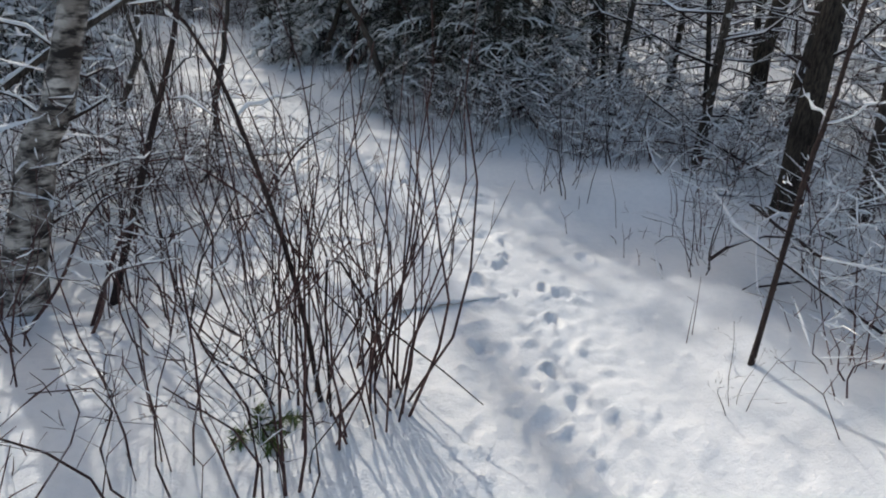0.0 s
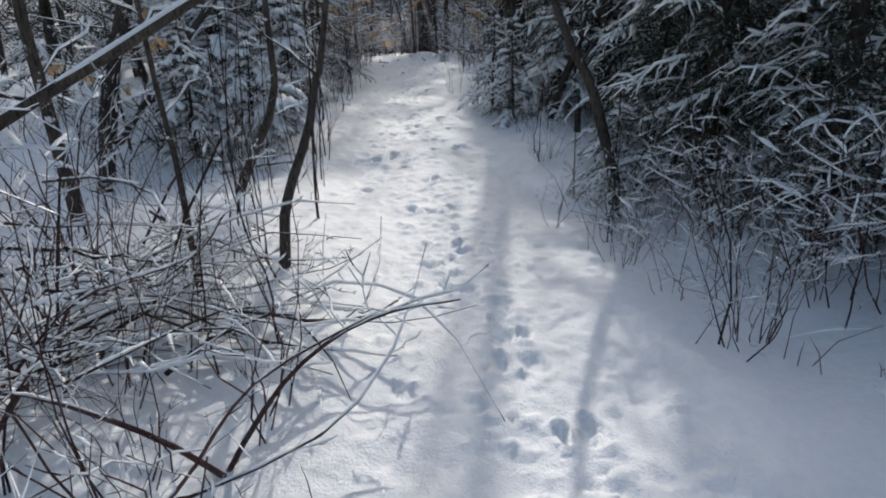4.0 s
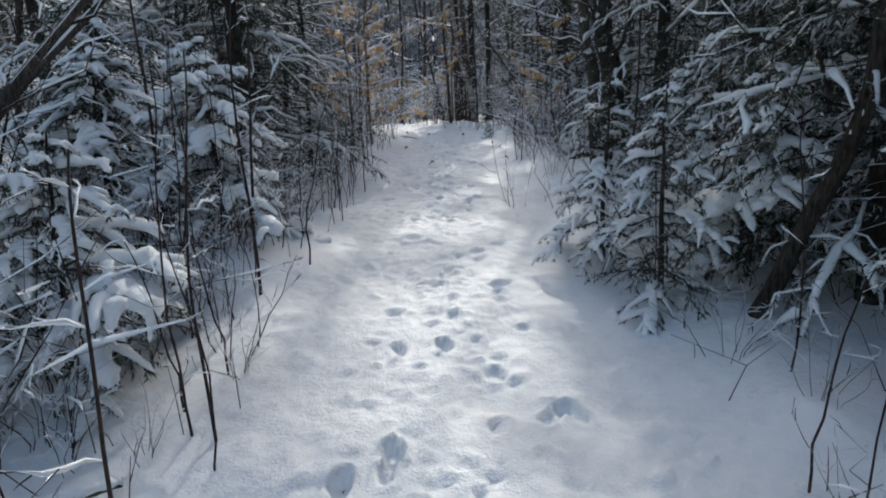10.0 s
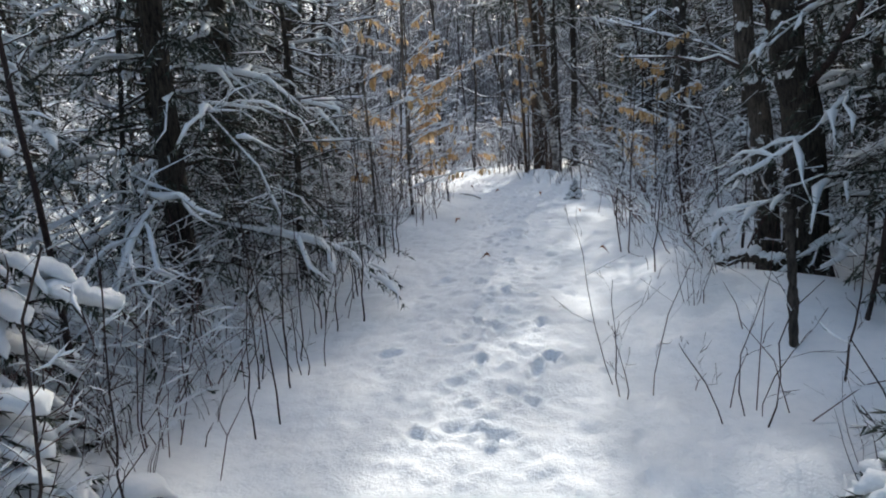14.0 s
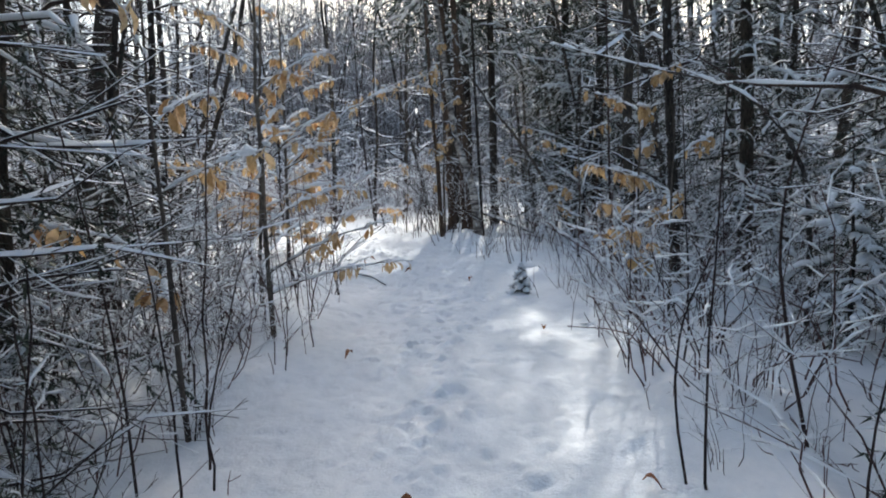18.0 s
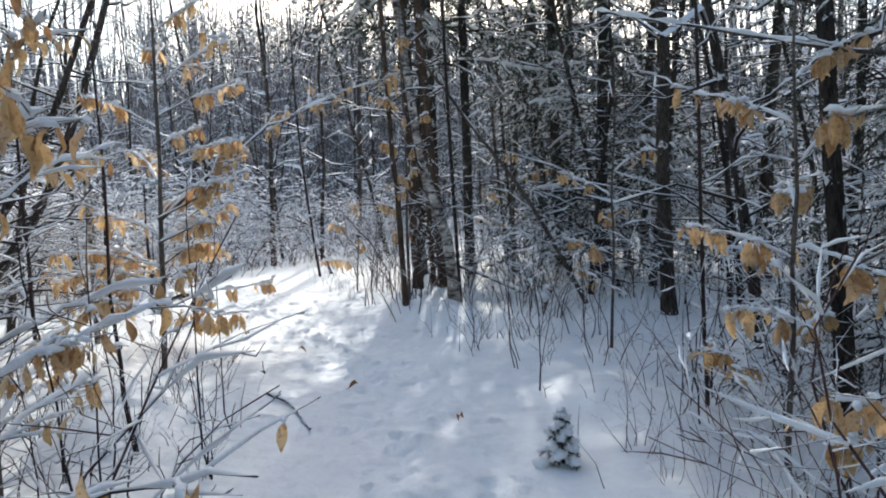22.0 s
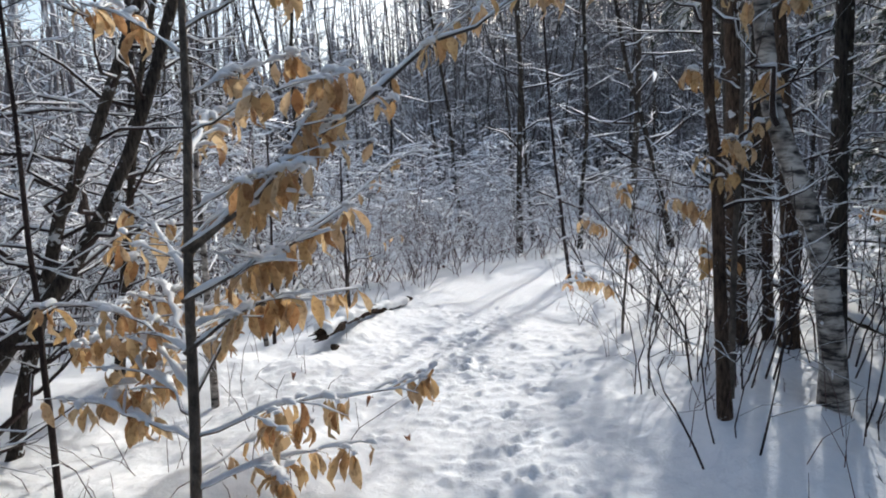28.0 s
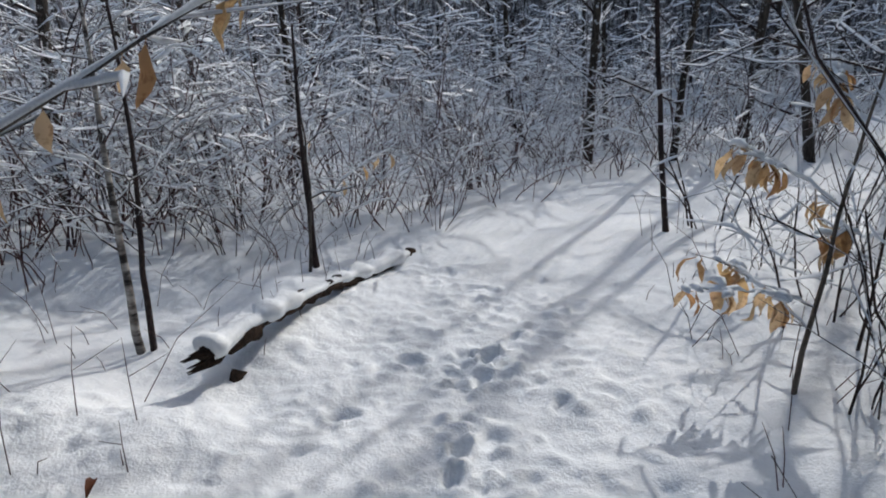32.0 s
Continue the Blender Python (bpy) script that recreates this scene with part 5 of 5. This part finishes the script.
# single thin stems close along both edges of the trail
def make_stem(seed, h):
    ob = thing("thin_shrub", "single thin dark stem standing at the trail's edge", "shrub", "single stems along the trail", 0, 0, 0)
    g = np.random.RandomState(seed)
    line = wander(g, curve([(0, 0, -0.08), (0.03 * g.normal(), 0.03 * g.normal(), 0.35 * h), (0.09 * g.normal(), 0.09 * g.normal(), h)], 8), 0.008)
    rad = np.linspace(0.0065, 0.0022, len(line))
    a, s = Geo(), Geo()
    a.tube(line, rad, 5)
    branching(g, line, rad, a, s, 5, 0.3, 0.28 * h, 0.8, 1, 3, 0.005, 0.35, 0, 0.0018, 4, 5, None, 0.06)
    part("stem", a, TWIG, ob)
    if s.n:
        part("snow", s, SNOW, ob, "a little snow on the twigs")
    return ob


STEMS = [make_stem(180 + i, 0.8 + 0.2 * i) for i in range(6)]
stem_places = []
for i in range(1800):
    a = TRAIL_LINE[rng.randint(56, 106)]
    x, y = a[0] + rng.normal() * 1.3, a[1] + rng.normal() * 1.3
    o = off_trail(x, y)
    if len(stem_places) < 118 and (-1.9 < o < -0.85 or 1.0 < o < 1.9) and clear(x, y, 0.85, 0.8) and (o < 0 or len(stem_places) % 2 == 0):
        stem_places.append((x, y, rng.rand() * 360, 0.6 + 0.5 * rng.rand()))
spread(STEMS, stem_places)
THORN = [make_shrub("tangled shrub of fine brown twigs with a little snow", "brown twiggy shrubs", 190 + i, TWIG_RED, 9, False, h=1.15, spread=0.75, twigs=6, r=0.0045, snow_depth=0.008, fill=0.5, wild=1.6, arm=0.5, lift=0.5, sub=2, name="twig_shrub", round_snow=True) for i in range(4)]
thorn_places = []
for x0, x1, y0, y1, n in ((1.4, 5.0, 1.6, 7.4, 44), (-5.9, -3.9, 13.2, 17.2, 14), (-9.6, -7.2, 11.5, 15.0, 14), (-6.9, -4.0, 7.4, 12.4, 16), (-2.9, -0.8, 10.2, 14.6, 12)):
    got = 0
    for i in range(400):
        x, y = rng.uniform(x0, x1), rng.uniform(y0, y1)
        if got < n and clear(x, y, 1.25, 1.1) and all(math.hypot(x - q[0], y - q[1]) > 0.35 for q in thorn_places):
            thorn_places.append((x, y, rng.rand() * 360, 0.6 + 0.6 * rng.rand()))
            got += 1
thorn_places += [(0.25, 6.95, 0, 0.9), (0.55, 6.7, 70, 1.0), (0.85, 6.6, 150, 0.9), (1.15, 6.4, 220, 1.0), (1.45, 6.3, 300, 0.9), (0.0, 7.2, 20, 0.8), (-0.3, 7.4, 100, 0.75), (1.75, 6.2, 40, 1.1),
                 (0.65, 7.05, 190, 1.1), (1.05, 6.9, 260, 1.1), (1.95, 6.6, 330, 1.1), (2.25, 6.0, 130, 1.0), (1.5, 6.8, 10, 1.2), (-0.35, 6.55, 60, 0.5), (0.0, 6.25, 160, 0.6), (0.35, 5.9, 280, 0.6), (-0.5, 7.0, 330, 0.6), (0.3, 6.5, 110, 0.8)]
thorn_places += [(-13.9, 20.6, 0, 1.1), (-14.3, 21.1, 50, 1.3), (-14.2, 21.9, 120, 1.2), (-14.6, 22.6, 200, 1.3), (-14.9, 21.6, 260, 1.4), (-14.3, 20.0, 310, 1.2), (-14.7, 19.3, 30, 1.3), (-14.6, 18.6, 90, 1.2),
                 (-15.1, 20.4, 150, 1.4), (-15.2, 22.2, 210, 1.4), (-14.2, 23.3, 280, 1.2), (-14.5, 24.2, 340, 1.3), (-13.6, 24.6, 70, 1.3), (-14.5, 17.8, 180, 1.1), (-15.0, 23.4, 240, 1.4), (-13.9, 19.4, 15, 0.8)]
spread(THORN, thorn_places + [(-8.1, 13.6, 0, 0.8), (-8.55, 14.2, 90, 0.9), (-7.9, 13.0, 200, 0.8)])
fan = make_shrub("dark many-stemmed shrub fanning out beside the slender trunk", "", 195, TWIG, 13, True, h=2.3, spread=1.05, twigs=6, r=0.0075, snow_depth=0.006, fill=0.35, wild=0.9, arm=0.4, lift=0.6, sub=3, name="dark_shrub", round_snow=True)
spread([fan], [(-9.38, 19.82, 0, 0.85)])
# bent stems lying over one another at the start of the trail
for i in range(11):
    x, y = rng.uniform(-3.2, -1.2), rng.uniform(1.9, 4.4)
    if not clear(x, y, 0.9, 0.9):
        continue
    a, ln, up = rng.normal() * 0.6 + 0.4, 0.75 + 0.6 * rng.rand(), 0.35 + 0.5 * rng.rand()
    if off_trail(x + math.cos(a) * ln, y + math.sin(a) * ln) > -0.45:
        a += 2.6
    z = ground(x, y)
    tip = np.array((math.cos(a) * ln, math.sin(a) * ln, up * ln))
    line_tree("bent_stem", "bent reddish stem lying across the undergrowth", "shrub", [(x + tip[0] * t, y + tip[1] * t + 0.09 * rng.normal() * (t > 0), z + tip[2] * (1.7 * t - 0.7 * t * t) + 0.09 * rng.normal() * (t > 0)) for t in (0, 0.3, 0.6, 1)],
              0.009 + 0.006 * rng.rand(), 0.003, TWIG_RED, 6, 0.5, 0.005, 300 + i, group="bent stems", snow_depth=0.005, k=6)
snowy_places += [(-8.35, 13.7, 10, 0.9), (-8.75, 13.2, 80, 1.0), (-8.9, 14.3, 200, 0.9), (-8.0, 13.0, 300, 0.8), (-7.6, 12.4, 50, 0.8), (-9.4, 14.9, 90, 0.9)]
for i in range(300):
    a = TRAIL_LINE[rng.randint(70, 105)]
    x, y = a[0] + rng.normal() * 1.5, a[1] + rng.normal() * 1.5
    if len(snowy_places) < 200 and -2.6 < off_trail(x, y) < -1.25 and clear(x, y, 1.25, 1.1):
        snowy_places.append((x, y, rng.rand() * 360, 0.4 + 0.3 * rng.rand()))
for i in range(600):
    a = TRAIL_LINE[rng.randint(62, 112)]
    x, y = a[0] + rng.normal() * 1.2, a[1] + rng.normal() * 1.2
    if len(snowy_places) < 262 and (-1.7 < off_trail(x, y) < -0.95 or 1.1 < off_trail(x, y) < 1.7) and clear(x, y, 0.95, 0.9):
        snowy_places.append((x, y, rng.rand() * 360, 0.2 + 0.18 * rng.rand()))
spread(SNOWY, [q for q in snowy_places if from_path(q) > 0.75 + 1.2 * q[3]])
GREAT = [make_shrub("tall dense shrub white with snow at the edge of the clearing", "snow-white thicket", 160 + i, TWIG_RED, 11, False, h=2.7, spread=1.3, twigs=11, r=0.009, snow_depth=0.0135, fill=0.8, wild=1.6, arm=0.26, lift=0.3, sub=4, name="thicket_shrub") for i in range(4)]
great_places = []
for i in range(3000):
    x, y = rng.uniform(-20, -13.5), rng.uniform(15, 28.5)
    if len(great_places) < 46 and clear(x, y, 1.3, 2) and (x < -14.7 or y > 24.5) and all(math.hypot(x - p[0], y - p[1]) > 0.7 for p in great_places):
        great_places.append((x, y, rng.rand() * 360, 0.7 + 0.45 * rng.rand()))
spread(GREAT, great_places)

# ---- the wood around ----
FOREST = [make_bare("forest_tree", "bare forest tree with snow along its branches", "tree", 170 + i, (BARK_SNOWY, BARK_SPRUCE_SNOWY)[i % 2], "bare forest trees", h=7.0 + 0.6 * i, r=0.024 + 0.007 * (i % 5), lean=((i % 3 - 1) * 0.9, (i % 2) * 0.8),
                    count=32, start=0.05, reach=1.15, rise=0.4, twigs=5, snow_depth=0.0105, bend=0.8, k=7, fill=0.6) for i in range(8)]
forest_places = []
rng = np.random.RandomState(125)
taken = [(o.matrix_basis.translation.x, o.matrix_basis.translation.y) for o in scene.objects if o.parent is None and o.get("category") == "tree"]
for i in range(30000):
    x, y = rng.uniform(-28, 12), rng.uniform(1, 40)
    o = abs(off_trail(x, y))
    if len(forest_places) >= 270:
        break
    if o > (7 if i % 2 else 15) or not clear(x, y, 1.7 if y > 8 else 2.6, 1.8):
        continue
    if x < -8.5 and 14.5 < y < 21 and x > -15:
        continue
    along = -0.44 * (x + 11.5) + 0.9 * (y - 18.5)
    if 0 < along < 15 and abs(0.9 * (x + 11.5) + 0.44 * (y - 18.5)) < 2.6 and i % 4:
        continue
    if any(math.hypot(x - p[0], y - p[1]) < 0.75 for p in forest_places) or any(math.hypot(x - p[0], y - p[1]) < 0.6 for p in taken):
        continue
    forest_places.append((x, y, rng.rand() * 360, 0.7 + 0.55 * rng.rand()))
forest_places += [(-9.2, 14.35, 20, 0.7), (-9.9, 14.0, 100, 0.8), (-8.9, 13.6, 190, 0.65), (-10.5, 14.9, 280, 0.8), (-10.0, 15.2, 330, 0.6),
                  (-14.4, 24.9, 220, 1.25), (-13.1, 25.8, 300, 1.2), (-15.3, 24.2, 10, 1.2), (-14.6, 26.8, 160, 1.3), (-16.2, 25.6, 250, 1.25), (-12.8, 27.4, 340, 1.3)]
spread(FOREST, [q for q in forest_places if from_path(q) > 2.3], 4.0)

# conifers long dead, with close layers of bare snowy twigs
DEAD = [make_bare("dead_conifer", "dead conifer with close layers of bare snowy twigs", "tree", 200 + i, BARK_DARK, "dead conifers", h=6.0 + i, r=0.036 + 0.01 * i, lean=(0.5, 0.3), count=95, start=0.04, reach=1.15, rise=0.05, twigs=7, snow_depth=0.009, bend=0.9, k=8, fill=0.4) for i in range(2)]
spread(DEAD, [(-9.35, 13.95, 0, 0.9), (-9.9, 13.2, 80, 1.0), (-9.0, 12.6, 200, 0.9), (-10.3, 14.55, 150, 0.95), (-8.5, 11.6, 300, 0.9), (-11.0, 13.6, 30, 1.0), (-6.9, 11.9, 120, 0.75), (-4.4, 18.9, 20, 0.9), (-5.6, 20.2, 140, 0.8), (-6.6, 21.5, 260, 0.95), (-3.4, 17.0, 70, 0.85), (-7.3, 21.0, 190, 0.7), (3.0, 6.3, 30, 0.8), (4.1, 7.4, 140, 0.9), (4.7, 5.9, 250, 0.8), (3.3, 8.4, 80, 0.9), (5.5, 7.0, 320, 0.9), (2.3, 7.9, 200, 0.7), (-12.4, 16.9, 40, 0.8), (-11.5, 15.2, 230, 0.8), (-12.8, 15.3, 110, 0.9)], 4.5)

# far woods: trunks and snowy boughs as one mass
wood, white = Geo(), Geo()
rng = np.random.RandomState(126)
for i in range(2500):
    a, d = rng.uniform(-2.2, 2.2), 13 + 36 * rng.rand() ** 0.8
    x, y = -7 - math.sin(a) * d, 13 + math.cos(a) * d
    if abs(off_trail(x, y)) < (8 if y < 22 else 3.2):
        continue
    if y > 20 and abs(off_trail(x, y)) < 12 and -9 < 0.9 * (x + 11.5) + 0.44 * (y - 18.5) < 4.5:
        continue
    z, h = ground(x, y), 9 + 5 * rng.rand()
    lean = rng.normal(size=2) * 0.9
    bow = rng.normal(size=(2, 2)) * 0.18
    line = np.array([(x, y, z - 0.2), (x + lean[0] * 0.15 + bow[0, 0], y + lean[1] * 0.15 + bow[0, 1], z + h * 0.18), (x + lean[0] * 0.4 + bow[1, 0], y + lean[1] * 0.4 + bow[1, 1], z + h * 0.42), (x + lean[0], y + lean[1], z + h)])
    thick = 0.02 + 0.075 * rng.rand() ** 1.6
    wood.tube(line, (thick, thick * 0.9, thick * 0.7, 0.012), 4)
    for k in range(11):
        t = 0.05 + 0.85 * rng.rand()
        at = np.array((x + lean[0] * t, y + lean[1] * t, z + h * t))
        b = rng.rand() * 6.28
        dr = np.array((math.cos(b), math.sin(b), 0.5 + 0.3 * rng.normal()))
        ln = (0.5 + 1.2 * rng.rand()) * (1.1 - 0.6 * t)
        br = np.array([at, at + dr * ln * 0.5, at + dr * ln])
        wood.tube(br[::2], (0.014, 0.004), 3)
        white.ridge(br[::2] + UP * 0.008, np.array((0.02, 0.03)))
# slim far trunks closing the view beyond the clearing
for i in range(1040):
    al, la = (26 + 20 * rng.rand(), rng.uniform(-15, 15)) if i < 950 else (17 + 9 * rng.rand(), rng.uniform(-9, 3))
    x, y = -11.5 - 0.44 * al + 0.9 * la, 18.5 + 0.9 * al + 0.44 * la
    z, h = ground(x, y), 12 + 5 * rng.rand() if i < 950 else 9 + 2 * rng.rand()
    q = rng.normal(size=2) * 0.6
    thick = 0.025 + 0.06 * rng.rand() ** 1.5
    wood.tube([(x, y, z - 0.2), (x + 0.2 * q[0] + 0.2 * rng.normal(), y + 0.2 * q[1], z + 0.2 * h), (x + 0.5 * q[0] + 0.2 * rng.normal(), y + 0.5 * q[1], z + 0.5 * h), (x + q[0], y + q[1], z + h)], (thick, thick * 0.9, thick * 0.7, 0.012), 4)
    for k in range(18):
        t = 0.12 + 0.8 * rng.rand()
        at = np.array((x + q[0] * t, y + q[1] * t, z + h * t))
        d2 = np.array((rng.normal(), rng.normal(), 0.9)) * (0.7 + 0.9 * rng.rand())
        wood.tube([at, at + d2], (0.022, 0.008), 3)
for i in range(1500):
    a, d = rng.uniform(-2.2, 2.2), 7 + 24 * rng.rand()
    x, y = -7 - math.sin(a) * d, 13 + math.cos(a) * d
    if abs(off_trail(x, y)) < 5 or not clear(x, y, 5, 5):
        continue
    z, h = ground(x, y), 1.2 + 2.2 * rng.rand()
    for k in range(12):
        at = np.array((x, y, z)) + (rng.normal() * 0.35, rng.normal() * 0.35, h * rng.rand())
        dr = rng.normal(size=3) * (1, 1, 0.45)
        dr *= (0.25 + 0.5 * rng.rand()) / np.linalg.norm(dr)
        br = np.array([at, at + dr])
        wood.tube(br, (0.007, 0.003), 3)
        white.ridge(br + UP * 0.004, np.array((0.016, 0.022)) * (0.7 + 0.6 * rng.rand()))
    wood.tube([(x, y, z - 0.1), (x + 0.2 * rng.normal(), y + 0.2 * rng.normal(), z + h)], (0.014, 0.006), 3)
far = thing("far_woods", "dense bare woods in the distance with snowy boughs", "woods", "", 0, 0, 0)
far["kind"] = "stuff"
# the pale speckle greys these trunks the way glare would
part("trunks", wood, FAR_TWIGS, far, "far trunks specked with snow, glare put into their pale colour")
part("snow", white, SNOW, far)

# the last rows of trees before the horizon
mass = Geo()
for i in range(2600):
    a, d = rng.uniform(-2.5, 2.5), 46 + 16 * rng.rand()
    x, y = -7 - math.sin(a) * d, 13 + math.cos(a) * d
    z, h = ground(x, y), 8 + 6 * rng.rand()
    w = 0.35 + 0.5 * rng.rand()
    mass.tube([(x, y, z - 1), (x + rng.normal() * 0.3, y, z + h * 0.55), (x + rng.normal() * 0.6, y, z + h)], (w, w * 0.8, 0.05), 4)
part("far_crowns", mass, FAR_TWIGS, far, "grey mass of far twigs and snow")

# dry leaves lying on the trail; leaves 1 to 4 are sunk as the dark of deep prints
fallen = leaf_mesh(9, 0.075, 0.04, 1.6)
fallen.materials.append(LEAF_DRY)
for i, (x, y) in enumerate(((-6.95, 14.05), (-3.08, 7.84), (-3.05, 7.8), (-11.12, 19.17), (-11.08, 19.12), (-7.3, 16.6), (-5.8, 12.9), (-8.3, 16.9), (-10.9, 18.1), (-11.6, 17.9), (-4.9, 13.4), (-9.3, 17.7), (-6.0, 15.2), (-10.3, 18.0))):
    ob = tagged(new("dry_leaf", fallen), "curled dark dry leaf on the snow, some sunk to darken deep prints", "leaf", "fallen dry leaves")
    ob.matrix_basis = pose(x, y, ground(x, y) + (0.012 if i not in (1, 2, 3, 4) else -0.05), (80 if i not in (1, 2, 3, 4) else 15) + 8 * (i % 3), 10 * (i % 4), 47 * i)
